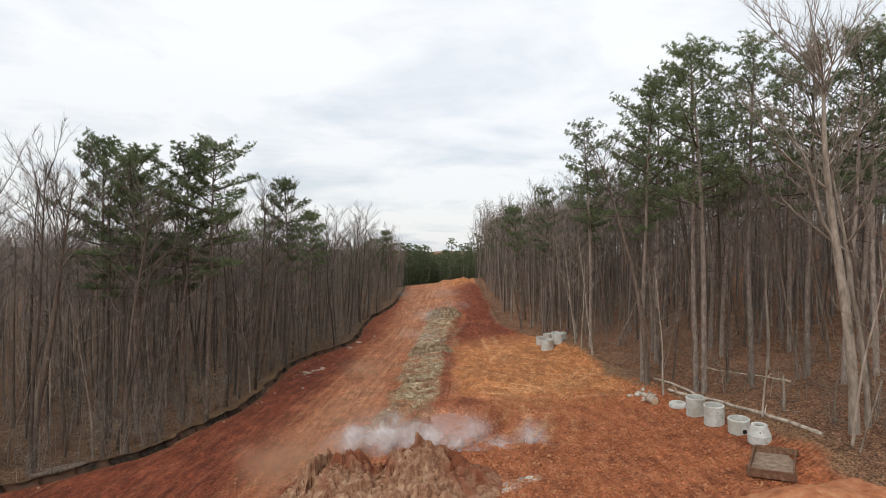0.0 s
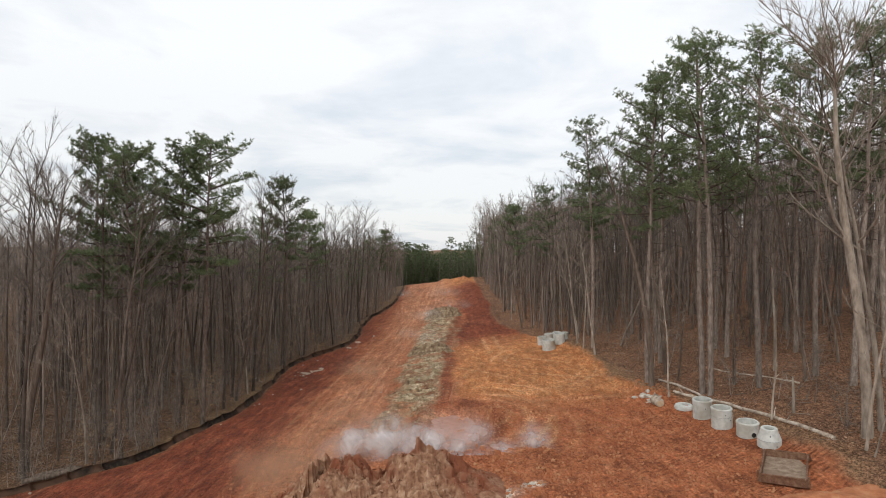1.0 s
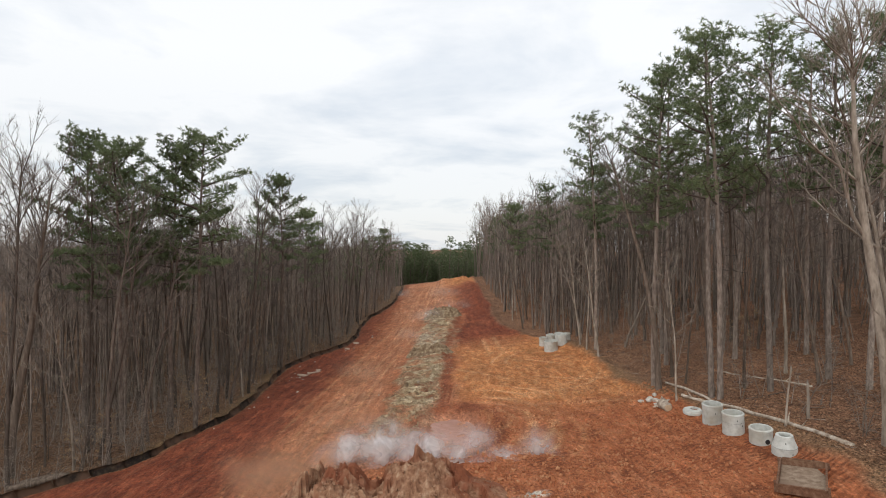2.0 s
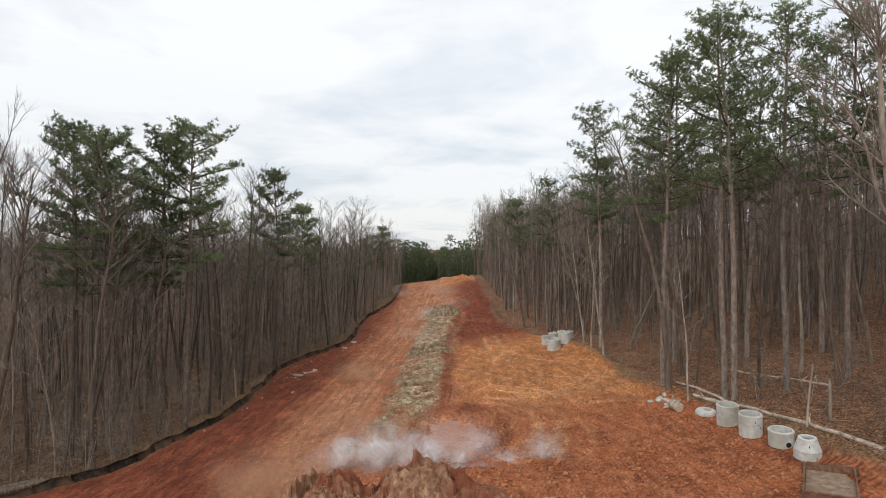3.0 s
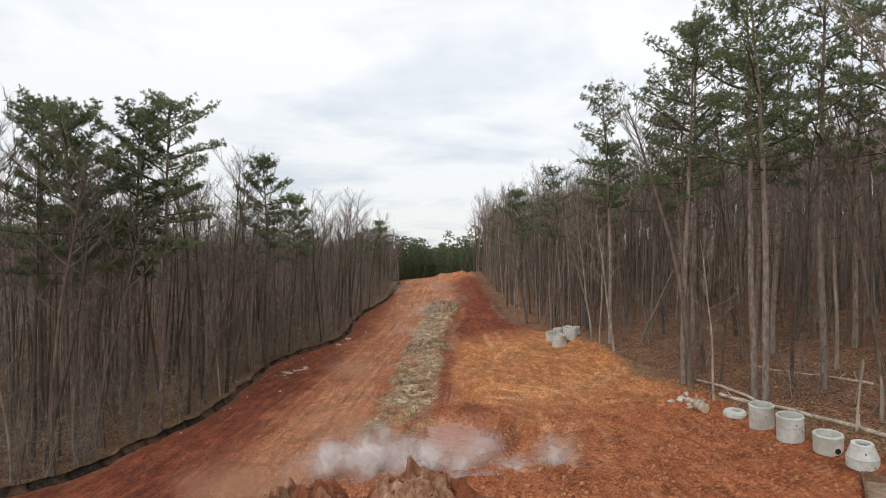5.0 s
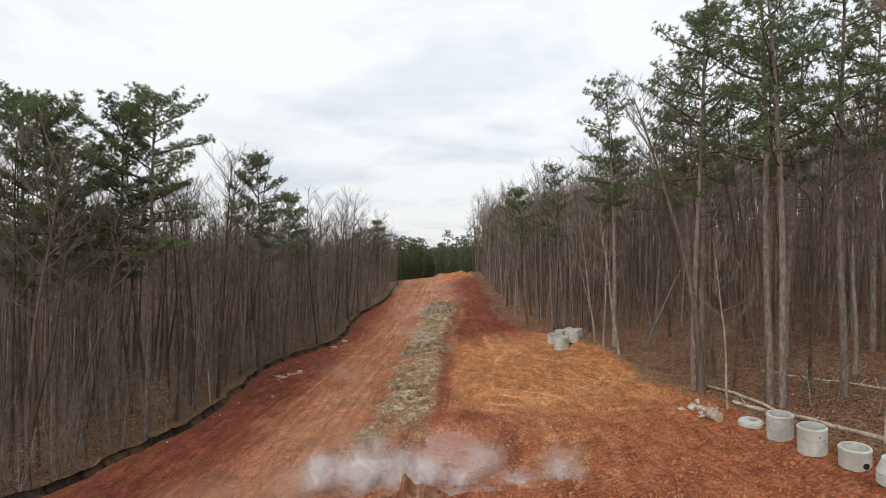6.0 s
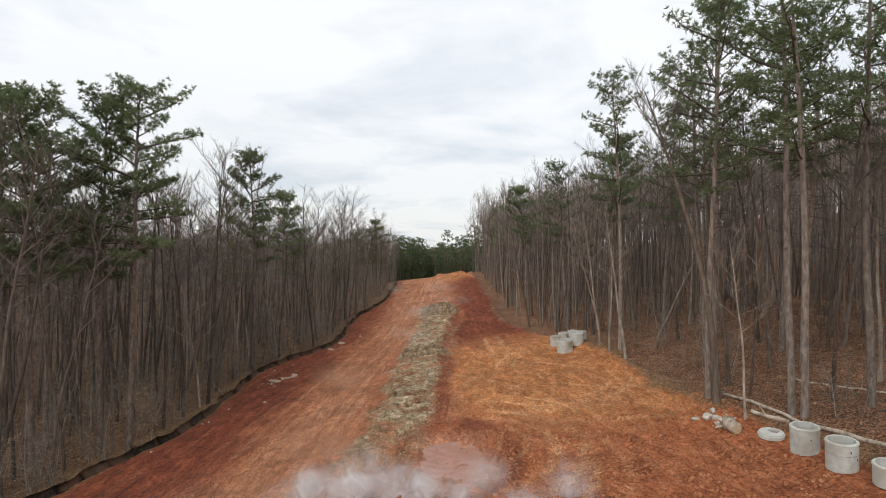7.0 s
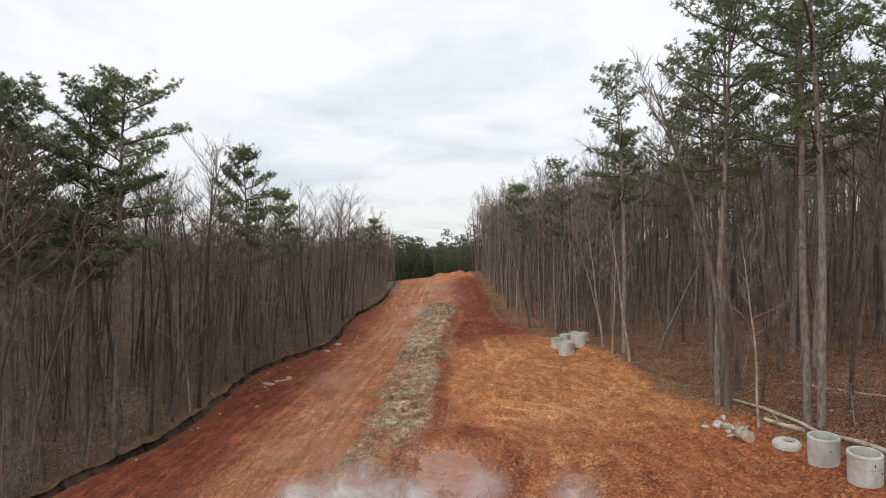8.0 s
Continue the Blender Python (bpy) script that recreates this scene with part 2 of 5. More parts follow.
DRY_LEAF = material("dry_leaves", [(0.26, 0.16, 0.075), (0.40, 0.27, 0.14), (0.46, 0.35, 0.2)], 1.0, 0.85, 0, vary=0.2)

# heap of blasted clay: red crest, tan and grey faces
HEAP = material("heap_clay", [(0.13, 0.055, 0.03), (0.29, 0.155, 0.09), (0.45, 0.305, 0.20)], 2.2, 0.95, 1.0, 7, spots=((0.21, 0.072, 0.036), 0.50), detail=12.0)


def ground_material():
    m = bpy.data.materials.new("clay_and_leaf_litter")
    m.use_nodes = True
    n, l = m.node_tree.nodes, m.node_tree.links
    p = n["Principled BSDF"]
    p.inputs["Roughness"].default_value = 0.93
    p.inputs["Specular IOR Level"].default_value = 0.25
    tc = n.new("ShaderNodeTexCoord")

    def noise_at(scale, detail=6.0, stretch=None, distort=0.0):
        t = n.new("ShaderNodeTexNoise")
        t.inputs["Scale"].default_value, t.inputs["Detail"].default_value, t.inputs["Distortion"].default_value = scale, detail, distort
        t.inputs["Roughness"].default_value = 0.6
        src = tc.outputs["Object"]
        if stretch:
            mp = n.new("ShaderNodeMapping")
            mp.inputs["Scale"].default_value = stretch
            l.new(src, mp.inputs["Vector"])
            src = mp.outputs[0]
        l.new(src, t.inputs["Vector"])
        return t.outputs["Fac"]

    def ramp(fac, stops):
        r = n.new("ShaderNodeValToRGB")
        for k, (pos, c) in enumerate(stops):
            e = r.color_ramp.elements[k] if k < 2 else r.color_ramp.elements.new(pos)
            e.position, e.color = pos, (*c, 1)
        l.new(fac, r.inputs["Fac"])
        return r.outputs["Color"]

    def mix(fac, a, b):
        x = n.new("ShaderNodeMix")
        x.data_type = "RGBA"
        l.new(fac, x.inputs["Factor"])
        l.new(a, x.inputs["A"])
        l.new(b, x.inputs["B"])
        return x.outputs["Result"]

    def attr(name):
        a = n.new("ShaderNodeAttribute")
        a.attribute_name = name
        return a.outputs["Fac"]

    def maths(op, a, b):
        x = n.new("ShaderNodeMath")
        x.operation, x.use_clamp = op, True
        for k, v in enumerate((a, b)):
            if isinstance(v, float):
                x.inputs[k].default_value = v
            else:
                l.new(v, x.inputs[k])
        return x.outputs[0]

    red = ramp(noise_at(1.7, 14, (1.2, 0.35, 1), 0.4), [(0.3, (0.225, 0.066, 0.027)), (0.5, (0.345, 0.113, 0.047)), (0.7, (0.455, 0.182, 0.088))])
    orange = ramp(noise_at(1.3, 14, (1.2, 0.35, 1), 0.5), [(0.3, (0.32, 0.108, 0.036)), (0.48, (0.425, 0.168, 0.060)), (0.68, (0.54, 0.258, 0.110))])
    dusty = ramp(noise_at(1.0, 14, (2.2, 0.16, 1), 0.3), [(0.3, (0.29, 0.104, 0.050)), (0.5, (0.40, 0.172, 0.088)), (0.72, (0.51, 0.262, 0.156))])
    grey = ramp(noise_at(1.1, 14, (0.8, 0.7, 1), 0.9), [(0.3, (0.10, 0.058, 0.032)), (0.42, (0.24, 0.165, 0.092)), (0.54, (0.39, 0.300, 0.186)), (0.70, (0.55, 0.460, 0.325))])
    litter = ramp(noise_at(8.0, 15, None, 0.3), [(0.38, (0.045, 0.022, 0.012)), (0.49, (0.20, 0.096, 0.052)), (0.6, (0.285, 0.158, 0.092)), (0.72, (0.42, 0.275, 0.175))])
    straw = ramp(noise_at(5.0, 12), [(0.32, (0.12, 0.078, 0.036)), (0.55, (0.30, 0.20, 0.095)), (0.72, (0.44, 0.34, 0.185))])
    pale = ramp(noise_at(2.2, 10, None, 0.4), [(0.3, (0.46, 0.205, 0.085)), (0.6, (0.66, 0.37, 0.19))])
    mud = ramp(noise_at(1.4, 6), [(0.35, (0.36, 0.165, 0.095)), (0.6, (0.5, 0.27, 0.18))])
    c = mix(attr("orange"), red, orange)
    dark = ramp(noise_at(1.1, 14, (1.5, 0.35, 1), 0.4), [(0.3, (0.105, 0.025, 0.012)), (0.5, (0.175, 0.043, 0.019)), (0.7, (0.27, 0.082, 0.038))])
    c = mix(attr("deep"), c, dark)
    c = mix(attr("dusty"), c, dusty)
    c = mix(attr("track"), c, pale)
    c = mix(attr("strip"), c, grey)
    wet = n.new("ShaderNodeRGB")
    wet.outputs[0].default_value = (0.20, 0.056, 0.025, 1)
    c = mix(maths("MULTIPLY", attr("furrow"), 0.8), c, wet.outputs[0])
    c = mix(attr("mud"), c, mud)
    chalk = ramp(noise_at(3.0, 8), [(0.35, (0.36, 0.29, 0.22)), (0.6, (0.60, 0.55, 0.47))])
    c = mix(attr("ash"), c, chalk)
    dull = ramp(noise_at(5.5, 15, None, 0.3), [(0.32, (0.045, 0.027, 0.016)), (0.48, (0.095, 0.058, 0.033)), (0.6, (0.175, 0.112, 0.065)), (0.72, (0.32, 0.228, 0.138))])
    litter = mix(attr("low"), litter, dull)
    woods = mix(attr("straw"), litter, straw)
    c = mix(attr("clear"), woods, c)
    # small stones and clods as specks
    vor = n.new("ShaderNodeTexVoronoi")
    vor.inputs["Scale"].default_value = 5.0
    l.new(tc.outputs["Object"], vor.inputs["Vector"])
    speck = n.new("ShaderNodeMapRange")
    speck.inputs["From Min"].default_value, speck.inputs["From Max"].default_value = 0.16, 0.10
    l.new(vor.outputs["Distance"], speck.inputs["Value"])
    where = n.new("ShaderNodeMapRange")
    where.inputs["From Min"].default_value, where.inputs["From Max"].default_value = 0.5, 0.68
    l.new(noise_at(0.35, 3), where.inputs["Value"])
    light = n.new("ShaderNodeRGB")
    light.outputs[0].default_value = (0.42, 0.27, 0.17, 1)
    c = mix(maths("MULTIPLY", maths("MULTIPLY", speck.outputs["Result"], where.outputs["Result"]), 0.5), c, light.outputs[0])
    # fine grain, its contrast raised to paint in the shading of small relief
    grain = n.new("ShaderNodeMapRange")
    grain.inputs["From Min"].default_value, grain.inputs["From Max"].default_value = 0.3, 0.7
    grain.inputs["To Min"].default_value, grain.inputs["To Max"].default_value = 0.52, 1.48
    l.new(noise_at(6.5, 12, (1, 0.5, 1)), grain.inputs["Value"])
    # light and dark patches painted in for relief shading, a few metres across and finer
    for size, low_, high_ in ((0.42, 0.86, 1.30), (1.6, 0.88, 1.26)):
        blotch, both = n.new("ShaderNodeMapRange"), n.new("ShaderNodeMath")
        blotch.inputs["From Min"].default_value, blotch.inputs["From Max"].default_value = 0.36, 0.64
        blotch.inputs["To Min"].default_value, blotch.inputs["To Max"].default_value = low_, high_
        l.new(noise_at(size, 5, (1, 0.6, 1), 0.8), blotch.inputs["Value"])
        both.operation = "MULTIPLY"
        l.new(grain.outputs["Result"], both.inputs[0])
        l.new(blotch.outputs["Result"], both.inputs[1])
        relief = n.new("ShaderNodeMapRange")
        relief.clamp = False
        l.new(both.outputs[0], relief.inputs["Value"])
        grain = relief
    # drag marks along the haul road
    turned, drawn = n.new("ShaderNodeMapping"), n.new("ShaderNodeMapping")
    turned.inputs["Rotation"].default_value = (0, 0, radians(5.5))
    drawn.inputs["Scale"].default_value = (1.0, 0.018, 1)
    drag = n.new("ShaderNodeTexNoise")
    drag.inputs["Scale"].default_value, drag.inputs["Detail"].default_value, drag.inputs["Roughness"].default_value = 1.5, 6.0, 0.65
    l.new(tc.outputs["Object"], turned.inputs["Vector"])
    l.new(turned.outputs[0], drawn.inputs["Vector"])
    l.new(drawn.outputs[0], drag.inputs["Vector"])
    for low_, high_, tint in ((0.53, 0.66, (0.55, 0.285, 0.155, 1)), (0.47, 0.36, (0.21, 0.062, 0.027, 1))):
        pick = n.new("ShaderNodeMapRange")
        pick.inputs["From Min"].default_value, pick.inputs["From Max"].default_value = low_, high_
        l.new(drag.outputs["Fac"], pick.inputs["Value"])
        clay = n.new("ShaderNodeRGB")
        clay.outputs[0].default_value = tint
        c = mix(maths("MULTIPLY", maths("MULTIPLY", pick.outputs["Result"], attr("haul")), 0.42), c, clay.outputs[0])
    scaled = n.new("ShaderNodeVectorMath")
    scaled.operation = "SCALE"
    l.new(c, scaled.inputs[0])
    l.new(grain.outputs["Result"], scaled.inputs["Scale"])
    c = scaled.outputs[0]
    l.new(c, p.inputs["Base Color"])
    lumps = n.new("ShaderNodeTexVoronoi")
    lumps.inputs["Scale"].default_value = 2.4
    l.new(tc.outputs["Object"], lumps.inputs["Vector"])
    h = maths("ADD", maths("MULTIPLY", noise_at(1.8, 12, (1, 0.5, 1)), 0.45), maths("MULTIPLY", noise_at(8.0, 8), 0.25))
    h = maths("ADD", h, maths("MULTIPLY", lumps.outputs["Distance"], 0.22))
    tread = n.new("ShaderNodeTexWave")
    tread.inputs["Scale"].default_value, tread.inputs["Distortion"].default_value, tread.inputs["Detail"].default_value = 0.85, 9.0, 4.0
    tmap = n.new("ShaderNodeMapping")
    tmap.inputs["Rotation"].default_value = (0, 0, radians(62))
    l.new(tc.outputs["Object"], tmap.inputs["Vector"])
    l.new(tmap.outputs[0], tread.inputs["Vector"])
    h = maths("ADD", h, maths("MULTIPLY", maths("MULTIPLY", tread.outputs["Fac"], attr("tread")), 0.17))
    # darker red towards the low parts of the tread
    cleat, hollow_red = n.new("ShaderNodeMapRange"), n.new("ShaderNodeRGB")
    cleat.inputs["From Min"].default_value, cleat.inputs["From Max"].default_value = 0.62, 0.30
    hollow_red.outputs[0].default_value = (0.20, 0.058, 0.025, 1)
    l.new(tread.outputs["Fac"], cleat.inputs["Value"])
    c = mix(maths("MULTIPLY", maths("MULTIPLY", cleat.outputs["Result"], attr("tread")), 0.32), c, hollow_red.outputs[0])
    l.new(c, p.inputs["Base Color"])
    bp = n.new("ShaderNodeBump")
    bp.inputs["Strength"].default_value, bp.inputs["Distance"].default_value = 1.0, 0.9
    l.new(h, bp.inputs["Height"])
    l.new(bp.outputs[0], p.inputs["Normal"])
    return m


GROUND = ground_material()
PUDDLE = material("muddy_water", [(0.30, 0.135, 0.09), (0.38, 0.19, 0.14), (0.45, 0.25, 0.195)], 1.3, 0.5, 0.12, 5, sheen=0.2, spots=((0.34, 0.16, 0.1), 0.55))


# ---------------------------------------------------------------- geometry helpers
class Geo:
    """Gathers vertices and faces for one mesh."""

    def __init__(self):
        self.v, self.f = [], []

    def tube(self, pts, radii, sides=6, cap=False, phase=0.0):
        base = len(self.v)
        prev = None
        n = len(pts)
        for k in range(n):
            d = (pts[min(k + 1, n - 1)] - pts[max(k - 1, 0)]).normalized()
            if prev is None:
                side = d.cross(Vector((0.3, 0.9, 0.1)) if abs(d.y) < 0.9 else Vector((1, 0, 0))).normalized()
            else:
                side = (prev - d * prev.dot(d)).normalized()
            prev = side
            other = d.cross(side)
            r = radii[k]
            for s in range(sides):
                a = phase + 2 * math.pi * s / sides
                self.v.append(pts[k] + (side * math.cos(a) + other * math.sin(a)) * r)
        for k in range(n - 1):
            for s in range(sides):
                a, b = base + k * sides + s, base + k * sides + (s + 1) % sides
                self.f.append((a, b, b + sides, a + sides))
        if cap:
            self.f.append(tuple(base + s for s in reversed(range(sides))))
            self.f.append(tuple(base + (n - 1) * sides + s for s in range(sides)))

    def spike(self, a, b, r):
        """A thin three-sided twig that ends in a point."""
        base = len(self.v)
        d = (b - a).normalized()
        side = d.cross(Vector((0.2, 0.3, 0.9))).normalized() * r
        other = d.cross(side)
        self.v += [a + side, a - side * 0.5 + other * 0.87, a - side * 0.5 - other * 0.87, b]
        self.f += [(base, base + 1, base + 3), (base + 1, base + 2, base + 3), (base + 2, base, base + 3)]

    def blade(self, a, b, w):
        """One flat tapered leaf or bundle of needles."""
        base = len(self.v)
        d = b - a
        side = d.cross(Vector((random.uniform(-1, 1), random.uniform(-1, 1), random.uniform(-1, 1)))).normalized() * w
        self.v += [a + d * 0.25 + side, a + d * 0.25 - side, b]
        self.f.append((base, base + 1, base + 2))

    def mesh(self, name, mat, smooth=True):
        me = bpy.data.meshes.new(name)
        me.from_pydata([tuple(p) for p in self.v], [], self.f)
        me.materials.append(mat)
        if smooth:
            me.shade_smooth()
        me.update()
        return me


def part(name, me, parent, label=""):
    ob = new(name, me)
    ob.parent = parent
    return tagged(ob, label) if label else ob


def bm_part(name, bm, mat, parent, label="", smooth=False):
    me = bpy.data.meshes.new(name)
    bmesh.ops.recalc_face_normals(bm, faces=bm.faces)
    bm.to_mesh(me)
    bm.free()
    me.materials.append(mat)
    if smooth:
        me.shade_smooth()
    return part(name, me, parent, label)


def lathe(profile, sides=40):
    """A bmesh turned about z from (radius, height) pairs; closed where the first pair comes again."""
    bm = bmesh.new()
    rings = [[bm.verts.new((r * math.cos(2 * math.pi * s / sides), r * math.sin(2 * math.pi * s / sides), z)) for s in range(sides)] for r, z in profile]
    for a, b in zip(rings, rings[1:] + rings[:1]):
        for s in range(sides):
            bm.faces.new((a[s], a[(s + 1) % sides], b[(s + 1) % sides], b[s]))
    return bm


def box(bm, size, at=(0, 0, 0), turn=None, bevel=0.0):
    m = Matrix.Translation(at) @ (turn or Matrix.Identity(4)) @ Matrix.Diagonal((*size, 1))
    made = bmesh.ops.create_cube(bm, size=1, matrix=m)
    if bevel:
        edges = list({e for v in made["verts"] for e in v.link_edges})
        bmesh.ops.bevel(bm, geom=edges, offset=bevel, segments=2, affect="EDGES")


# ---------------------------------------------------------------- trees that stand out: x, y, kind, height, turn, lean to +x, lean to +y
PINES_LOW_SIDE = [
    (-23.5, 60.4, 1, 29.4, 40, 1.9), (-26.4, 61.4, 0, 28.6, 110, 0.3), (-29.3, 57.6, 0, 28.0, 200, -0.5), (-37.9, 66.0, 0, 31.5, 300, 0.5),
    (-32.5, 64.0, 1, 27.5, 20, 0.4), (-22.6, 89.8, 4, 29.0, 60, 2.4), (-22.4, 105.0, 4, 25.0, 150, 1), (-27.5, 98.0, 2, 24.0, 15, 0.5),
    (-12.0, 165.0, 4, 19.5, 90, 0), (-15.5, 160.0, 2, 18.0, 210, 0), (-18.0, 168.0, 4, 17.0, 10, 0),
]
PINES_BANK = [
    (20.2, 53.2, 2, 27.5, 130, -2.0), (23.1, 48.5, 3, 30.2, 310, 0.4), (23.5, 47.9, 3, 29.0, 45, -1.0), (30.2, 58.0, 2, 28.0, 160, -0.9), (27.3, 47.4, 3, 29.5, 250, -1.2),
    (32.9, 48.6, 2, 27.5, 100, -2.0), (21.0, 73.6, 3, 28.8, 70, -1.2), (24.4, 60.5, 2, 30.5, 220, -1.8), (25.8, 65.0, 2, 27.0, 15, -1),
]
PINES_HILL = [
    (33.3, 44.8, 2, 28.0, 190, 0), (36.5, 45.5, 3, 29.0, 280, 0), (31.0, 62.0, 3, 27.0, 85, -0.5), (28.0, 79.0, 2, 25.5, 140, -1), (24.0, 86.5, 4, 25.0, 230, -1),
    (21.0, 97.0, 2, 24.0, 340, -1), (17.5, 108.0, 4, 22.0, 50, -1), (36.0, 56.0, 2, 28.0, 60, 0), (40.0, 52.0, 3, 28.0, 145, 0),
]
# leafless trees, with the radius of the trunk instead of a turn
BARES_BANK = [
    (22.9, 55.5, 0, 20, 0.165, -4.2), (22.8, 52.6, 4, 13, 0.08, 0.4), (27.8, 58.4, 1, 20, 0.17, -3.7), (26.1, 49.0, 6, 18, 0.115, -5.5), (36.6, 56.0, 3, 20, 0.15, -1.4),
    (31.4, 47.6, 2, 18, 0.12, -3.9), (31.6, 66.3, 5, 20, 0.17, -6.5), (22.3, 88.0, 2, 18, 0.13, -0.8), (26.4, 84.1, 5, 21, 0.2, -0.5), (26.5, 75.9, 3, 20, 0.15, -4.5), (27.3, 73.8, 1, 20, 0.16, -2.1),
]
BARES_FAR_BANK = [
    (16.4, 101.5, 2, 18, 0.13, -5.0), (20.1, 107.8, 0, 20, 0.16, -2.3), (19.0, 112.8, 5, 20, 0.18, -0.8), (22.6, 101.0, 1, 20, 0.17, -4.5), (21.4, 107.1, 3, 20, 0.16, -1.4), (33.8, 42.9, 5, 22, 0.2, -1),
]
BARES_LOW_SIDE = [
    (-26.6, 57.1, 1, 20, 0.14, 0.5), (-24.8, 72.8, 5, 20, 0.16, 1), (-27.9, 64.2, 0, 19, 0.15, 0), (-25.8, 54.2, 6, 18, 0.13, 1), (-26.0, 76.2, 3, 19, 0.13, 1),
    (-29.5, 56.0, 2, 17, 0.11, 0), (-24.3, 81.5, 1, 19, 0.15, 2), (-24.0, 95.0, 0, 18.5, 0.15, 2), (-22.0, 101.0, 3, 19, 0.14, 1), (-18.5, 112.0, 1, 18, 0.15, 1),
    (-17.0, 122.0, 5, 19, 0.16, 1), (-16.0, 131.0, 0, 18.5, 0.15, 0), (-15.4, 140.0, 2, 17.5, 0.13, 1),
]
PALES = [
    (20.4, 48.9, 1, 13.5, 0.075, -2.0), (31.2, 51.6, 2, 18, 0.14, -3.3), (20.0, 77.3, 0, 18, 0.12, -2.6), (19.8, 73.6, 1, 14, 0.10, -1.6), (20.0, 69.2, 0, 17.5, 0.125, -2.1),
    (24.2, 72.3, 0, 15, 0.14, 9.5), (21.4, 82.0, 0, 16.5, 0.11, -1), (-29.9, 51.2, 0, 16, 0.10, 0), (-22.9, 73.2, 1, 14, 0.09, 1),
    (25.5, 33.6, 1, 15, 0.08, 1), (24.6, 29.6, 1, 12, 0.07, 5), (28.2, 34.0, 1, 14, 0.07, 2), (26.0, 31.2, 1, 13, 0.07, 3),
]


# ---------------------------------------------------------------- ground: one sheet to the horizon
def spaced(*runs):
    out = []
    for a, b, d in runs:
        out += list(np.arange(a, b, d))
    return np.array(sorted(set(np.round(out + [runs[-1][1]], 4))))


gx = spaced((-1500, -300, 150), (-300, -100, 20), (-100, -40, 3), (-40, -26, 1), (-26, -8, 0.28), (-8, 14, 0.19), (14, 25, 0.28), (25, 40, 0.8), (40, 100, 3), (100, 300, 20), (300, 1500, 150))
gy = spaced((-1200, -200, 200), (-200, 0, 20), (0, 26, 2), (26, 40, 0.28), (40, 75, 0.2), (75, 120, 0.36), (120, 205, 0.9), (205, 250, 2), (250, 340, 6), (340, 600, 30), (600, 3000, 200))
GX, GY = np.meshgrid(gx, gy)
GZ = ground_z(GX, GY)
ground_mesh = bpy.data.meshes.new("ground")
nx, ny = len(gx), len(gy)
idx = np.arange(nx * ny).reshape(ny, nx)
quads = np.stack([idx[:-1, :-1], idx[:-1, 1:], idx[1:, 1:], idx[1:, :-1]], -1).reshape(-1, 4)
ground_mesh.from_pydata(np.stack([GX, GY, GZ], -1).reshape(-1, 3), [], quads)
ground_mesh.shade_smooth()
ground_mesh.materials.append(GROUND)


def arc_track(cx, cy, r, a0, a1, w):
    """A pair of wheel tracks round a centre, between two bearings in degrees."""
    ang = np.degrees(np.arctan2(GY - cy, GX - cx))
    d = np.hypot(GX - cx, GY - cy)
    on = step(a0 - 4, a0 + 4, ang) * (1 - step(a1 - 4, a1 + 4, ang))
    return on * sum(np.exp(-((d - r - k) / w) ** 2) for k in (-0.9, 0.9))


def line_track(x0, y0, x1, y1, w):
    """A single pressed band between two points."""
    dx, dy = x1 - x0, y1 - y0
    length = math.hypot(dx, dy)
    f = ((GX - x0) * dx + (GY - y0) * dy) / length
    d = ((GX - x0) * dy - (GY - y0) * dx) / length + 0.5 * (layered(GX * 0.3, GY * 0.3, 2, 63) - 0.5)
    return np.exp(-(d / w) ** 2) * step(-0.8, 0.4, f) * (1 - step(length - 0.4, length + 0.8, f))


tracks = np.zeros_like(GX)
for args in ((1.0, 51, 8.7, -62, 62, 0.42), (3.5, 56, 7.5, 10, 80, 0.2), (12.0, 66, 6.0, -120, -20, 0.2), (20, 75, 11, 130, 179, 0.22), (3.0, 47.5, 8.2, -40, 40, 0.25), (1.0, 52, 5.2, -50, 30, 0.16)):
    tracks = np.maximum(tracks, arc_track(*args))
for k in range(7):
    tracks = np.maximum(tracks, 0.5 * arc_track(7.5 + 0.5 * k, 58.5 + 0.3 * (k % 3), 2.6 + 0.75 * k, -25 + 6 * (k % 2), 38 - 5 * (k % 3), 0.13))
for args in ((9.3, 54.6, 18.4, 53.2, 0.45), (11.5, 66, 19.0, 60.5, 0.2), (8.7, 83, 8.9, 96, 0.35), (10.6, 83, 10.9, 97, 0.35), (3, 76, 9, 66, 0.25), (13, 76, 17, 70, 0.3)):
    tracks = np.maximum(tracks, 0.85 * line_track(*args))
for x0, slope, w in ((-13.4, 0.10, 0.22), (-11.6, 0.10, 0.22), (-9.2, 0.09, 0.25), (-7.4, 0.09, 0.25)):
    tracks = np.maximum(tracks, 0.45 * np.exp(-((GX - x0 - slope * (GY - 55) - 0.6 * np.sin(GY * 0.06)) / w) ** 2) * step(32, 44, GY))
tracks *= 0.9 * np.clip(layered(GX * 0.6, GY * 0.4, 4, 61) * 2.4 - 0.5, 0.12, 1)
clear = in_clearing(GX, GY, 0.5)
strip = strip_mask(GX, GY) * np.clip(3.0 * layered(GX * 0.5, GY * 0.45, 4, 87) - 0.3, 0.2, 1)
patch = layered(GX * 0.16, GY * 0.16, 4, 71)
right_of = step(0.5, 3.5, GX - strip_x(GY) - 2.2 + (patch - 0.5) * 4)
brink = GY + 5 * (patch - 0.5) - np.interp(GX, [0, 6, 9, 12, 18, 22], [62, 59, 55.5, 54.6, 53.4, 52])
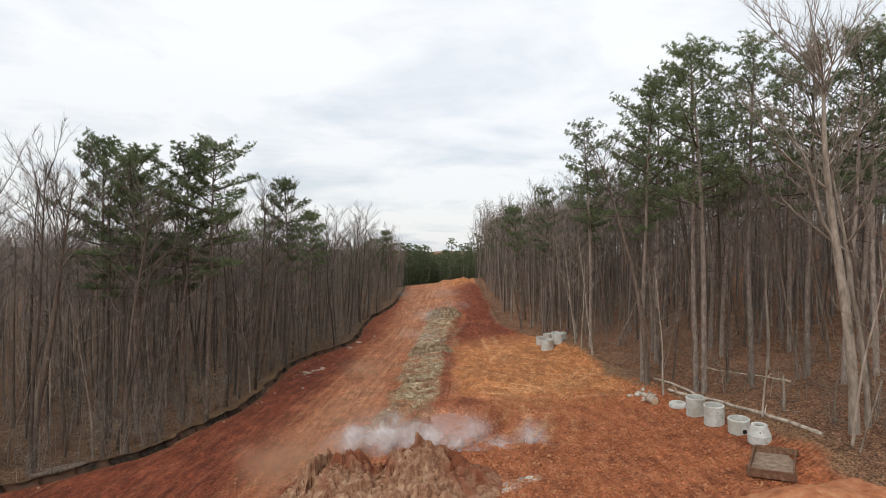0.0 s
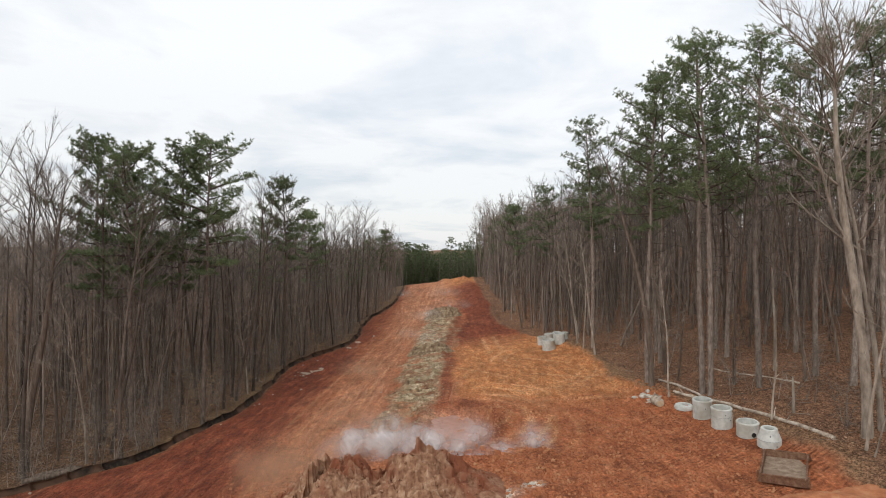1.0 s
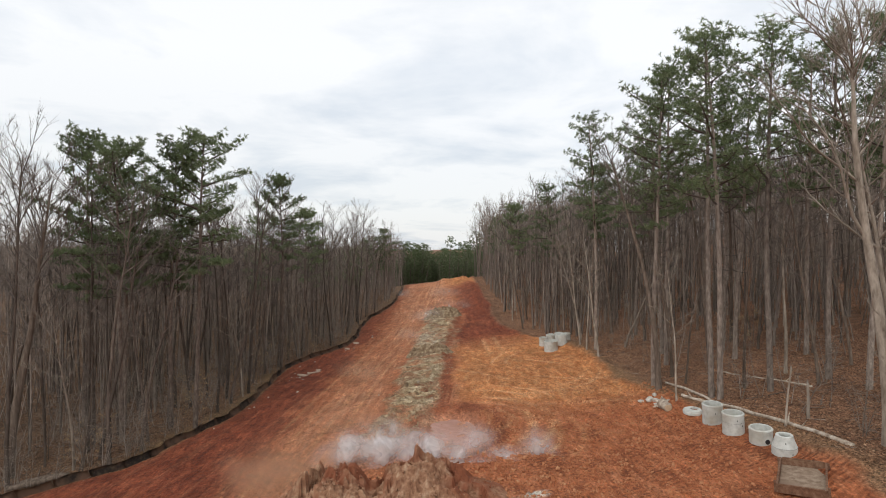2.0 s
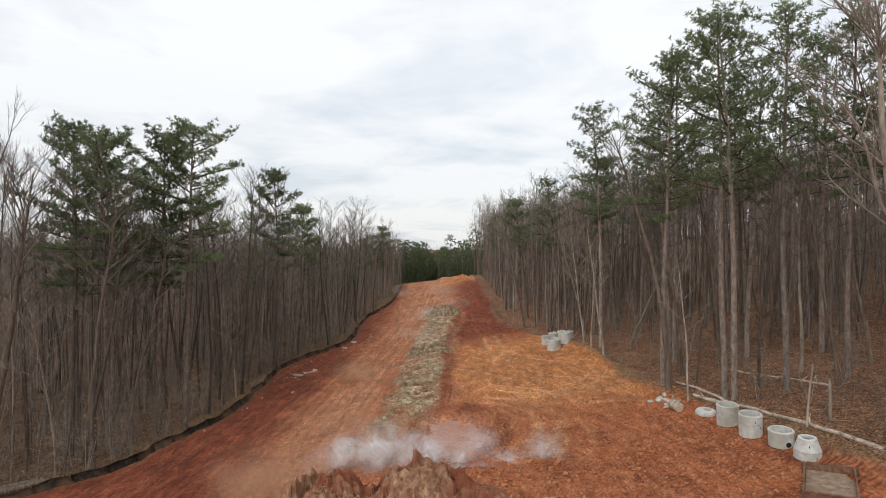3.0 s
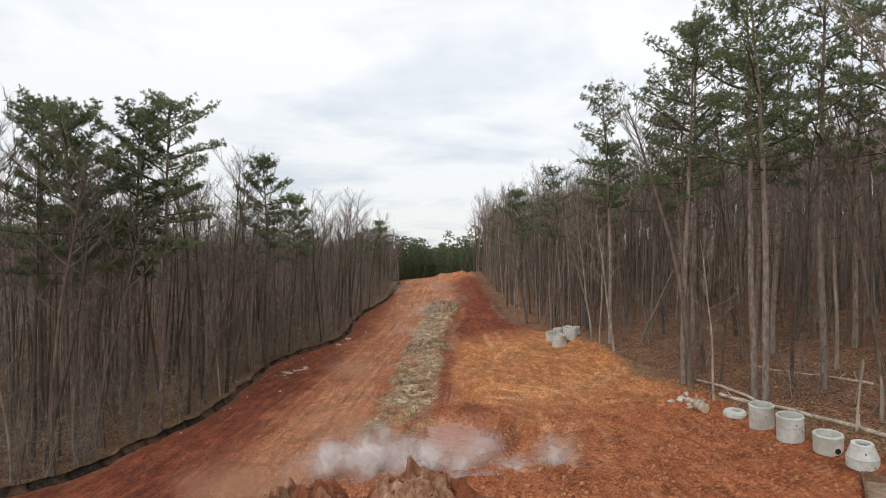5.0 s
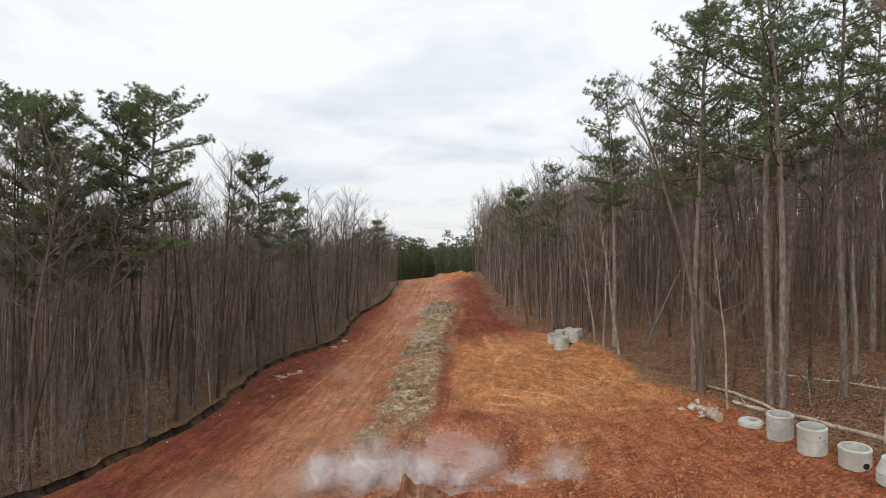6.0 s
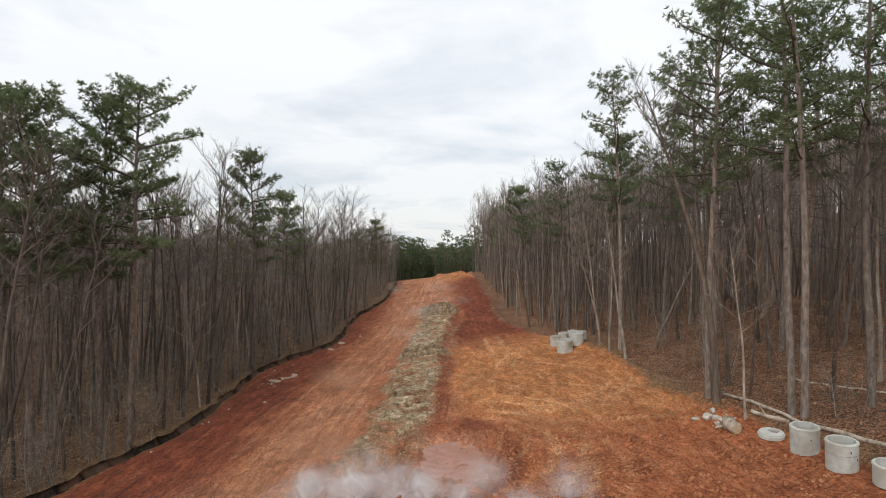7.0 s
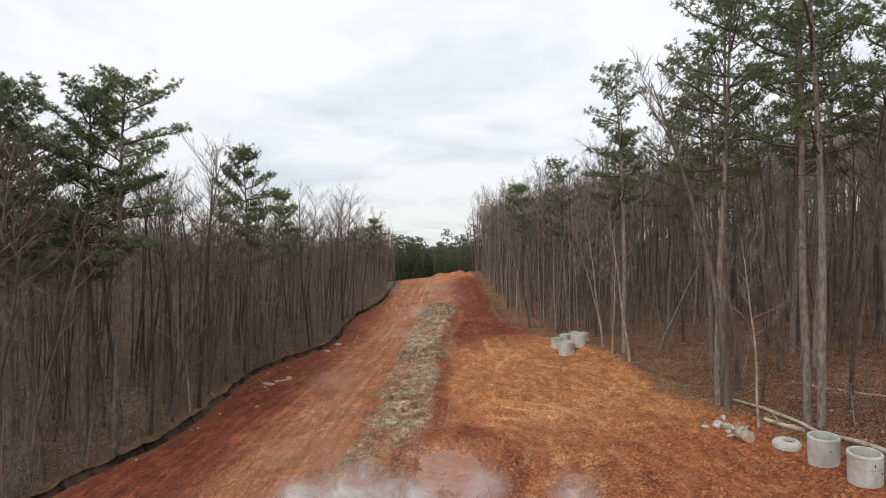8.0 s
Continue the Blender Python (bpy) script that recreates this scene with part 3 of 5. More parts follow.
orange = right_of * step(-4, 3.5, brink) * (1 - step(86, 102, GY + 6 * (patch - 0.5))) + 0.9 * step(172, 184, GY + 3 * (patch - 0.5)) * step(-6, 4, GX)
lane = GX - strip_x(GY)
dusty = (1 - right_of) * np.exp(-((lane + 6.2 + 0.015 * (GY - 60)) / 3.6) ** 2) * (0.75 + 1.2 * (patch - 0.4)) + 0.9 * step(138, 150, GY) * np.exp(-((lane) / 4.0) ** 2)
bound = np.interp(GY, [30, 45, 60, 68, 75, 93, 118, 150, 190], [-12.5, -13, -13.6, -12.8, -11.6, -11.2, -10.0, -7, -6]) + (patch - 0.5) * 8
deep = (1 - step(-3.0, 2.5, GX - bound)) * (1 - 0.35 * step(115, 150, GY))
deep = np.maximum(deep, right_of * step(88, 104, GY + 4 * (patch - 0.5)) * (1 - step(168, 182, GY)) * (0.65 + patch * 0.6))
mud = np.exp(-((GX - 2.2) / 2.2) ** 4 - ((GY - 49.6) / 4.8) ** 4) * 0.75 + 0.8 * np.exp(-((GX - 1.5) / 3) ** 2 - ((GY - 36.0) / 1.6) ** 2)
straw = np.maximum((1 - step(0.6, 3.6, left_edge(GY) - GX)) * step(-1, 0, left_edge(GY) - GX), 0.35 * (1 - step(0, 2.5, GX - right_edge(GY))) * step(-1, 0, GX - right_edge(GY))) * layered(GX * 0.4, GY * 0.4, 3, 81) * 1.1 * (1 - 0.85 * step(85, 115, GY))
furrow = 1.5 * np.exp(-((GX - strip_x(GY) - 3.0 + (patch - 0.5) * 2) / 0.8) ** 2) * step(54, 60, GY) * (1 - step(125, 150, GY)) * (0.3 + layered(GX * 0.5, GY * 0.3, 3, 43))
furrow = np.maximum(furrow, 0.95 * np.exp(-((GX - left_edge(GY) - 1.0) / 0.9) ** 2) * (0.45 + patch))
for k in range(6):
    furrow = np.maximum(furrow, 0.8 * arc_track(7.7 + 0.5 * k, 58.6 + 0.3 * (k % 3), 3.0 + 0.75 * k, -22 + 6 * (k % 2), 34 - 5 * (k % 3), 0.13) * step(0.42, 0.6, layered(GX * 0.7, GY * 0.5, 3, 67)))
furrow = np.maximum(furrow, 0.75 * strip * step(0.56, 0.70, layered(GX * 0.45, GY * 0.8, 3, 77)))
ash = np.exp(-((GX - 3.9) / 2.0) ** 2 - ((GY - 35.4) / 0.9) ** 2) + 0.8 * np.exp(-((GX - 6.6) / 0.9) ** 2 - ((GY - 36.4) / 0.5) ** 2)
tread = clear * step(2, 6, GX) * (1 - step(50, 56, GY + 4 * (patch - 0.5))) * np.clip(layered(GX * 0.35, GY * 0.35, 3, 57) * 2.6 - 0.7, 0, 1)
ash = step(0.25, 0.75, ash * (0.5 + layered(GX * 1.5, GY * 1.5, 3, 53)))
furrow = np.maximum(furrow, 0.9 * np.exp(-((np.hypot((GX - 2.2) / 0.55, GY - 49.6) - 6.6) / 1.5) ** 2) * (0.4 + layered(GX * 0.6, GY * 0.6, 3, 44)))
for name, field in (("clear", clear), ("strip", strip), ("orange", orange), ("dusty", dusty), ("track", tracks * clear), ("mud", mud), ("straw", straw), ("furrow", furrow), ("deep", deep), ("low", 0.75 * (GX < 0)), ("ash", ash), ("tread", tread), ("haul", clear * (1 - strip) * (1 - right_of) * (1 - 0.6 * np.clip(deep, 0, 1)) * (0.35 + layered(GX * 0.12, GY * 0.05, 3, 95)))):
    ground_mesh.attributes.new(name, "FLOAT", "POINT").data.foreach_set("value", np.clip(field, 0, 1).astype(np.float32).ravel())
# wheel tracks are pressed in
co = np.stack([GX, GY, GZ - 0.06 * tracks * clear], -1).astype(np.float32)
ground_mesh.vertices.foreach_set("co", co.ravel())
ground_mesh.update()
ground = tagged(new("ground", ground_mesh), "red and orange clay clearing between leaf-littered woods", "ground", kind="structure")


# ---------------------------------------------------------------- trees
def wander(start, way, length, segs, bend, lift, rng):
    pts, d = [start.copy()], way.normalized()
    for _ in range(segs):
        d = (d + Vector((rng.uniform(-1, 1), rng.uniform(-1, 1), rng.uniform(-0.6, 0.6))) * bend + Vector((0, 0, lift))).normalized()
        pts.append(pts[-1] + d * (length / segs))
    return pts


def along(pts, f):
    k = min(int(f * (len(pts) - 1)), len(pts) - 2)
    u = f * (len(pts) - 1) - k
    return pts[k].lerp(pts[k + 1], u), (pts[k + 1] - pts[k]).normalized()


def bare_meshes(seed, high, radius, clear_at, reach, limbs, subs, twigs, lean=0.012, lift=0.035, bark=None, fork=0, extra=(), trunk_bark=None):
    """Trunk and leafless crown of a broadleaved tree."""
    rng = random.Random(seed)
    trunk, crown = Geo(), Geo()
    line = wander(Vector((0, 0, -0.3)), Vector((rng.uniform(-1, 1) * lean * 3, rng.uniform(-1, 1) * lean * 3, 1)), high * 0.88, 14, lean * 4.5, 0.02, rng)
    radii = [radius * (1.15 if k == 0 else 1.0) * (1 - 0.9 * (k / 14) ** (2.2 if len(extra) > 6 else 1.15)) + 0.012 for k in range(15)]
    trunk.tube(line, radii, 9)
    for k in range(limbs):
        f = clear_at + (0.97 - clear_at) * ((k + rng.random() * 0.8) / limbs)
        a, d = along(line, f)
        turn = 2.4 * k + rng.uniform(-0.5, 0.5)
        rise = (f - clear_at) / (1 - clear_at)
        tilt = rng.uniform(0.7, 1.35) - 0.35 * rise if not extra else rng.uniform(0.4, 1.1)
        way = Vector((math.cos(turn) * math.sin(tilt), math.sin(turn) * math.sin(tilt), math.cos(tilt)))
        size = reach * high * (0.45 + 1.1 * math.sqrt(max(0.0, rise * (1 - rise)))) * rng.uniform(0.7, 1.2) if not extra else reach * high * (1.05 - 0.55 * rise) * rng.uniform(0.55, 1.15)
        r = min(radius * 0.42, 0.009 * size + 0.006)
        if k < fork:
            size, r = size * 1.6, radius * 0.55
        if k < len(extra):
            f, turn, tilt, size, r = extra[k]
            a, d = along(line, f)
            way = Vector((math.cos(turn) * math.sin(tilt), math.sin(turn) * math.sin(tilt), math.cos(tilt)))
        limb = wander(a, way, size, 6, 0.24 if extra else 0.16, lift, rng)
        crown.tube(limb, [r * (1 - 0.85 * s / 6) for s in range(7)], 4 if k >= fork else 6)
        for j in range(subs):
            f2 = 0.25 + 0.75 * (j + rng.random()) / subs
            b, d2 = along(limb, min(f2, 0.99))
            w2 = (d2 + Vector((rng.uniform(-1, 1), rng.uniform(-1, 1), rng.uniform(-0.3, 0.9))) * 0.8).normalized()
            sub = wander(b, w2, size * rng.uniform(0.25, 0.5) * (1.2 - f2 * 0.5), 3, 0.2, lift, rng)
            crown.tube(sub, [0.4 * r * (1 - 0.3 * s) + 0.004 for s in range(4)], 3)
            for i in range(twigs):
                c, d3 = along(sub, rng.uniform(0.15, 1.0))
                w3 = (d3 + Vector((rng.uniform(-1, 1), rng.uniform(-1, 1), rng.uniform(-0.4, 1))) * 0.75).normalized()
                crown.spike(c, c + w3 * rng.uniform(0.35, 1.1) * (0.6 + size * 0.1), 0.011)
    return trunk.mesh("trunk", bark or trunk_bark or BARK_GREY), crown.mesh("bare_crown", bark or TWIG)


def two_tone(name, first, second, mats):
    """One mesh from two gatherings, each with its own material."""
    g = Geo()
    g.v = first.v + second.v
    k = len(first.v)
    g.f = first.f + [tuple(i + k for i in f) for f in second.f]
    me = g.mesh(name, mats[0], smooth=False)
    me.materials.append(mats[1])
    slots = np.zeros(len(g.f), dtype=np.int32)
    slots[len(first.f):] = 1
    me.polygons.foreach_set("material_index", slots)
    return me


def pine_meshes(seed, high, radius, crown_at, wide, limbs, blades=12, dead=12, bushy=1.0, bark=None):
    """Trunk, and crown of limbs, side shoots and round needle tufts, of a tall pine with an uneven top."""
    rng = random.Random(seed)
    random.seed(seed)
    trunk, wood, green = Geo(), Geo(), Geo()
    line = wander(Vector((0, 0, -0.3)), Vector((rng.uniform(-1, 1) * 0.02, rng.uniform(-1, 1) * 0.02, 1)), high, 14, 0.022, 0.03, rng)
    trunk.tube(line, [radius * (1.12 if k == 0 else 1.0) * (1 - 0.85 * (k / 14) ** 1.5) + 0.015 for k in range(15)], 9)

    def tuft(c, d, r):
        for _ in range(blades):
            w = (d * 0.7 + Vector((rng.gauss(0, 1), rng.gauss(0, 1), rng.gauss(0.15, 0.9))).normalized()).normalized()
            green.blade(c - w * 0.1 * r, c + w * r * rng.uniform(0.75, 1.1), rng.uniform(0.033, 0.052))

    def shoot(a, way, size):
        """A side shoot with tufts along its outer part."""
        way = way.normalized()
        b = a + way * size
        wood.spike(a, b + way * 0.1, 0.02)
        n = max(3, int(size * 4.0))
        for j in range(n + 1):
            f = 0.3 + 0.75 * j / n
            off = Vector((rng.uniform(-1, 1), rng.uniform(-1, 1), rng.uniform(-0.35, 0.75))) * 0.30
            tuft(a.lerp(b, f) + off, (way + off * 2.5).normalized(), rng.uniform(0.29, 0.46))

    turn = rng.uniform(0, 6.3)
    for k in range(limbs):
        f = ((k + rng.random()) / limbs) ** 0.85
        turn += 2.4 + rng.uniform(-0.7, 0.7)
        if rng.random() < 0.1 and f < 0.8:
            continue
        a, d = along(line, min(0.985, crown_at + (1 - crown_at) * f))
        shape = math.sqrt(max(0.05, 1 - ((f - 0.42) / (0.6 if f > 0.42 else 0.7)) ** 2))
        size = wide * shape * rng.choice((0.55, 0.7, 0.8, 0.9, 1.0, 1.35))
        up = -0.12 + 0.95 * f ** 1.3 + rng.uniform(-0.12, 0.2)
        limb = wander(a, Vector((math.cos(turn), math.sin(turn), up)), size, 6, 0.17, 0.035, rng)
        wood.tube(limb, [(0.016 + 0.017 * size) * (1 - 0.8 * s / 6) for s in range(7)], 4)
        out = (limb[-1] - limb[-3]).normalized()
        shoot(limb[-2], out, 0.9)
        n = int((2.7 + 2.4 * size) * bushy)
        for j in range(n):
            b, d2 = along(limb, 0.25 + 0.72 * (j + rng.random()) / n)
            hand = 1 if j % 2 else -1
            way = d2 * rng.uniform(0.3, 0.9) + Vector((-d2.y, d2.x, 0)) * hand + Vector((0, 0, rng.uniform(0.0, 0.6)))
            shoot(b, way, rng.uniform(0.5, 1.15))
    for j in range(5):
        shoot(line[-1] - Vector((0, 0, 0.3 * j)), Vector((rng.uniform(-1, 1), rng.uniform(-1, 1), 0.9)), 0.8)
    for k in range(dead):
        a, d = along(line, rng.uniform(0.35, crown_at + 0.05))
        turn = rng.uniform(0, 6.3)
        stub = wander(a, Vector((math.cos(turn), math.sin(turn), rng.uniform(-0.3, 0.3))), rng.uniform(0.6, 2.4), 3, 0.2, 0.0, rng)
        wood.tube(stub, [0.025, 0.02, 0.012, 0.004], 3)
    return trunk.mesh("trunk", bark or BARK_PINE), two_tone("needled_crown", wood, green, (LIMB, NEEDLES))


def make_bare(meshes, label, m, group="bare trees of the wood", name="bare_tree"):
    ob = tagged(new(name), label, "tree", group)
    part("trunk", meshes[0], ob)
    part("crown", meshes[1], ob)
    ob.matrix_basis = m
    return ob


def make_pine(meshes, label, m, group="pines along the clearing"):
    ob = tagged(new("pine_tree"), label, "tree", group)
    part("trunk", meshes[0], ob)
    part("crown", meshes[1], ob)
    ob.matrix_basis = m
    return ob


def stand(x, y, turn=0.0, size=1.0, lean_x=0.0, lean_y=0.0, tall=None, sink=0.0):
    """A pose on the ground, leaning by degrees to +x and +y."""
    s = Matrix.Diagonal((size, size, tall or size, 1))
    return Matrix.Translation((x, y, gz(x, y) - sink)) @ pose(0, 0, 0, -lean_y, lean_x, 0) @ pose(0, 0, 0, 0, 0, turn) @ s


BARE_SIZES = (
    (24, 0.135, 0.44, 0.17, 17, 6, 6), (26, 0.15, 0.52, 0.16, 16, 6, 6), (22, 0.11, 0.40, 0.17, 16, 6, 6), (25, 0.125, 0.55, 0.16, 15, 6, 6),
    (21, 0.085, 0.38, 0.16, 15, 6, 6), (27, 0.17, 0.47, 0.17, 17, 6, 6), (23, 0.11, 0.5, 0.18, 15, 6, 6))
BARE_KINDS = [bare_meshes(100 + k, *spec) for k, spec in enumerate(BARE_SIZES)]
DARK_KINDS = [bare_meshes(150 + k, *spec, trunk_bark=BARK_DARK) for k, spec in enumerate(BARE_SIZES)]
PALE_KINDS = [bare_meshes(200 + k, *spec, bark=BARK_PALE) for k, spec in enumerate(((18, 0.10, 0.45, 0.17, 13, 5, 5), (14, 0.075, 0.4, 0.18, 12, 5, 5), (20, 0.13, 0.5, 0.2, 15, 6, 5)))]
SAPLINGS = [bare_meshes(300 + k, *spec) for k, spec in enumerate(((8, 0.045, 0.2, 0.22, 12, 4, 4), (11, 0.06, 0.3, 0.2, 13, 4, 4), (6, 0.03, 0.15, 0.26, 10, 4, 4)))]
# limbs fanning out from the head of the trunk: height share, bearing, tilt, length, radius
FAN = tuple((0.88 + 0.01 * k, 0.79 * k * 3, 0.35 + 0.13 * (k % 5), 7.5 - 0.4 * (k % 3), 0.06) for k in range(10))
SPREADING = [
    bare_meshes(400, 28.5, 0.29, 0.80, 0.20, 26, 9, 9, 0.012, 0.03, BARK_PALE, 0, (
        (0.50, 3.1, 0.42, 9.5, 0.12), (0.64, 3.3, 0.98, 9.0, 0.08), (0.70, 0.3, 0.8, 6.0, 0.075), (0.78, 2.7, 0.9, 6.0, 0.06), *FAN)),
    bare_meshes(401, 28, 0.36, 0.70, 0.27, 22, 8, 8, 0.012, 0.09, None, 0, ((0.70, 0.3, 0.7, 9.0, 0.12), (0.72, 3.2, 0.6, 8.0, 0.12), (0.5, 2.8, 0.9, 5.0, 0.07))),
    bare_meshes(403, 26, 0.25, 0.70, 0.15, 18, 7, 6, 0.012, 0.06, None, 0),
    bare_meshes(402, 24, 0.18, 0.55, 0.2, 20, 7, 6, 0.015, 0.09, BARK_PALE, 3)]
PINE_KINDS = [pine_meshes(500 + k, *spec) for k, spec in enumerate((
    (28, 0.22, 0.50, 4.2, 40, 11, 12, 1.0), (30, 0.23, 0.52, 4.5, 38, 11, 12, 1.0), (26, 0.20, 0.50, 3.7, 31, 10, 14, 0.66, BARK_PINE_LIGHT), (29, 0.22, 0.54, 3.9, 30, 10, 16, 0.66, BARK_PINE_LIGHT), (24, 0.18, 0.60, 2.9, 26, 12, 12, 1.1)))]
taken = []


def keep(x, y):
    taken.append((x, y))
    return x, y


# trees that stand out along the clearing: place, prototype, height, turn or radius, lean
for x, y, kind, high, turn, lx in PINES_LOW_SIDE + PINES_BANK + PINES_HILL:
    keep(x, y)
    base = (28, 30, 26, 29, 24)[kind]
    make_pine(PINE_KINDS[kind], "tall pine with a clear grey-brown trunk and green crown" if kind != 4 else "slim pine with a narrow green crown",
              stand(x, y, turn, (high / base) ** 0.5, lx, 0, high / base))
for x, y, kind, high, thick, lx in BARES_BANK + BARES_FAR_BANK + BARES_LOW_SIDE:
    keep(x, y)
    base, r0 = BARE_SIZES[kind][0] * 0.94, BARE_SIZES[kind][1]
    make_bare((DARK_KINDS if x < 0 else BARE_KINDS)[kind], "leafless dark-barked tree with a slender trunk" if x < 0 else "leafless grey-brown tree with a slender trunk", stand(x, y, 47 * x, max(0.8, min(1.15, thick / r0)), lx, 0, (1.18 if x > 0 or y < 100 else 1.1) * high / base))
for x, y, kind, high, thick, lx in PALES:
    keep(x, y)
    base, r0 = ((18, 0.10), (14, 0.075), (20, 0.13))[kind]
    make_bare(PALE_KINDS[kind], "leafless tree with a pale slender trunk at the wood's edge", stand(x, y, 47 * x, max(0.7, min(1.35, thick / r0)), lx, 0, high / base), "pale trees of the wood's edge")
make_bare(SPREADING[0], "tall leafless tree with pale bark and spreading fine crown", stand(*keep(27.0, 35.4), 0, 1.0, -2.5, 0))
make_bare(SPREADING[2], "leafless tree with a stout straight grey trunk", stand(*keep(20.1, 51.8), 120, 1.0, -1.0, 0))
make_bare(SPREADING[3], "leafless tree with pale bark and forked limbs", stand(*keep(28.6, 36.2), 150, 1.0, -1, 0))
make_bare(SPREADING[1], "large leafless tree with a thick trunk by the fence", stand(*keep(-35.6, 51.6), 0, 1.05, -0.3, 0))

# the wood's nearer trees, each a thing of its own
rng = random.Random(12)


def free(x, y, gap):
    return all((x - a) ** 2 + (y - b) ** 2 > gap * gap for a, b in taken)


count = 0
for tries in range(6000):
    left = rng.random() < 0.5
    y = rng.uniform(42, 150) if left else rng.uniform(34, 150)
    deep = rng.random() ** 1.3 * 26
    x = left_edge(y) - 1.6 - deep if left else right_edge(y) + 2.6 + deep
    if not left and y < 92 and deep < 11:
        continue
    if abs(x) > 0.86 * y + 5 or not free(x, y, 1.9 if left else 2.9):
        continue
    keep(x, y)
    pick = rng.random()
    m = stand(x, y, rng.uniform(0, 360), rng.uniform(0.85, 1.1) * ((1.15 if y < 100 else 1.06) if left else (1.08 if y < 90 else 1.18)), rng.gauss(0, 1.6) + (1.2 if left else -1.2), rng.gauss(0, 1.6))
    if pick < (0.66 if left else 0.46):
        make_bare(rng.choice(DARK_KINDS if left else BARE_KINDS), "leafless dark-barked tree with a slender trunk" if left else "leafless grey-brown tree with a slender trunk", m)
    elif pick < 0.74:
        make_bare(rng.choice(PALE_KINDS[:2] if left else PALE_KINDS), "leafless tree with a pale slender trunk at the wood's edge", m, "pale trees of the wood's edge")
    elif pick < 0.975:
        make_bare(rng.choice(SAPLINGS), "thin leafless sapling in the leaf litter", m, "saplings", "sapling")
    else:
        make_pine(rng.choice(PINE_KINDS[2:4]), "tall pine with a clear grey-brown trunk and green crown", m @ Matrix.Diagonal((0.85, 0.85, 0.78 if left else 0.9, 1)))
    count += 1
    if count >= 260:
        break


# the wood beyond, too dense to count: three sheets of joined light trees
def crown_tip(rng, centre, wide, tall):
    """A point near the skin of an egg-shaped crown."""
    u = Vector((rng.gauss(0, 1), rng.gauss(0, 1), rng.gauss(0.25, 1))).normalized() * rng.uniform(0.55, 1.0)
    return centre + Vector((u.x * wide, u.y * wide, u.z * tall))


def light_bare(seed):
    """A leafless tree inside the wood: stem, ascending limbs, twigs out to a rounded crown."""
    rng = random.Random(seed)
    g = Geo()
    high = rng.uniform(20, 25)
    line = wander(Vector((0, 0, -0.3)), Vector((rng.uniform(-1, 1) * 0.07, rng.uniform(-1, 1) * 0.07, 1)), high * 0.78, 6, 0.05, 0.02, rng)
    g.tube(line, [0.115 * (1 - 0.72 * k / 6) + 0.012 for k in range(7)], 4)
    low = rng.uniform(0.42, 0.55)
    centre = along(line, 0.9)[0]
    for k in range(13):
        f = low + (0.99 - low) * (k + rng.random()) / 13
        a, d = along(line, min(f, 0.99))
        e = crown_tip(rng, centre, rng.uniform(2.4, 3.4), high * 0.25)
        if e.z < a.z + 0.3:
            e.z = a.z + rng.uniform(0.3, 1.5)
        mid = a.lerp(e, 0.5) + Vector((rng.uniform(-0.4, 0.4), rng.uniform(-0.4, 0.4), rng.uniform(-0.5, 0.1)))
        g.tube([a, mid, e], [0.034, 0.022, 0.007], 3)
        for j in range(4):
            b = a.lerp(mid, rng.uniform(0.4, 1)) if j % 2 else mid.lerp(e, rng.random())
            w = ((e - a).normalized() + Vector((rng.uniform(-1, 1), rng.uniform(-1, 1), rng.uniform(-0.4, 0.7))) * 1.1).normalized()
            c = b + w * rng.uniform(0.8, 1.9)
            g.spike(b, c, 0.02)
            for i in range(3):
                p = b.lerp(c, rng.uniform(0.3, 1))
                g.spike(p, p + (w + Vector((rng.uniform(-1, 1), rng.uniform(-1, 1), rng.uniform(-0.5, 0.8)))).normalized() * rng.uniform(0.4, 0.9), 0.0145)
    return g


def far_tree(seed):
    """A leafless tree as seen from far off."""
    rng = random.Random(seed)
    g = Geo()
    high = rng.uniform(19, 23)
    line = wander(Vector((0, 0, -0.5)), Vector((rng.uniform(-1, 1) * 0.06, rng.uniform(-1, 1) * 0.06, 1)), high * 0.85, 3, 0.05, 0.02, rng)
    g.tube(line, [0.15, 0.12, 0.07, 0.02], 3)
    centre = along(line, 0.8)[0]
    for k in range(52):
        e = crown_tip(rng, centre, 3.4, high * 0.27)
        w = (e - along(line, 0.55)[0]).normalized() + Vector((rng.uniform(-1, 1), rng.uniform(-1, 1), rng.uniform(-0.6, 0.6))) * 0.8
        g.spike(e - w * 0.5, e + w * rng.uniform(0.4, 1.0), 0.024)
    return g


def stem(seed):
    """A thin understorey stem with spreading side twigs."""
    rng = random.Random(seed)
    g = Geo()
    high = rng.uniform(4, 11)
    line = wander(Vector((0, 0, -0.3)), Vector((rng.uniform(-1, 1) * 0.2, rng.uniform(-1, 1) * 0.2, 1)), high, 4, 0.13, 0.03, rng)
    r = rng.uniform(0.025, 0.06)
    g.tube(line, [r * (1 - 0.2 * k) + 0.008 for k in range(5)], 3)
    for k in range(16):
        a, d = along(line, rng.uniform(0.25, 1.0))
        w = Vector((rng.uniform(-1, 1), rng.uniform(-1, 1), rng.uniform(-0.1, 0.5))).normalized()
        g.spike(a, a + w * rng.uniform(0.8, 2.6), 0.013)
    return g


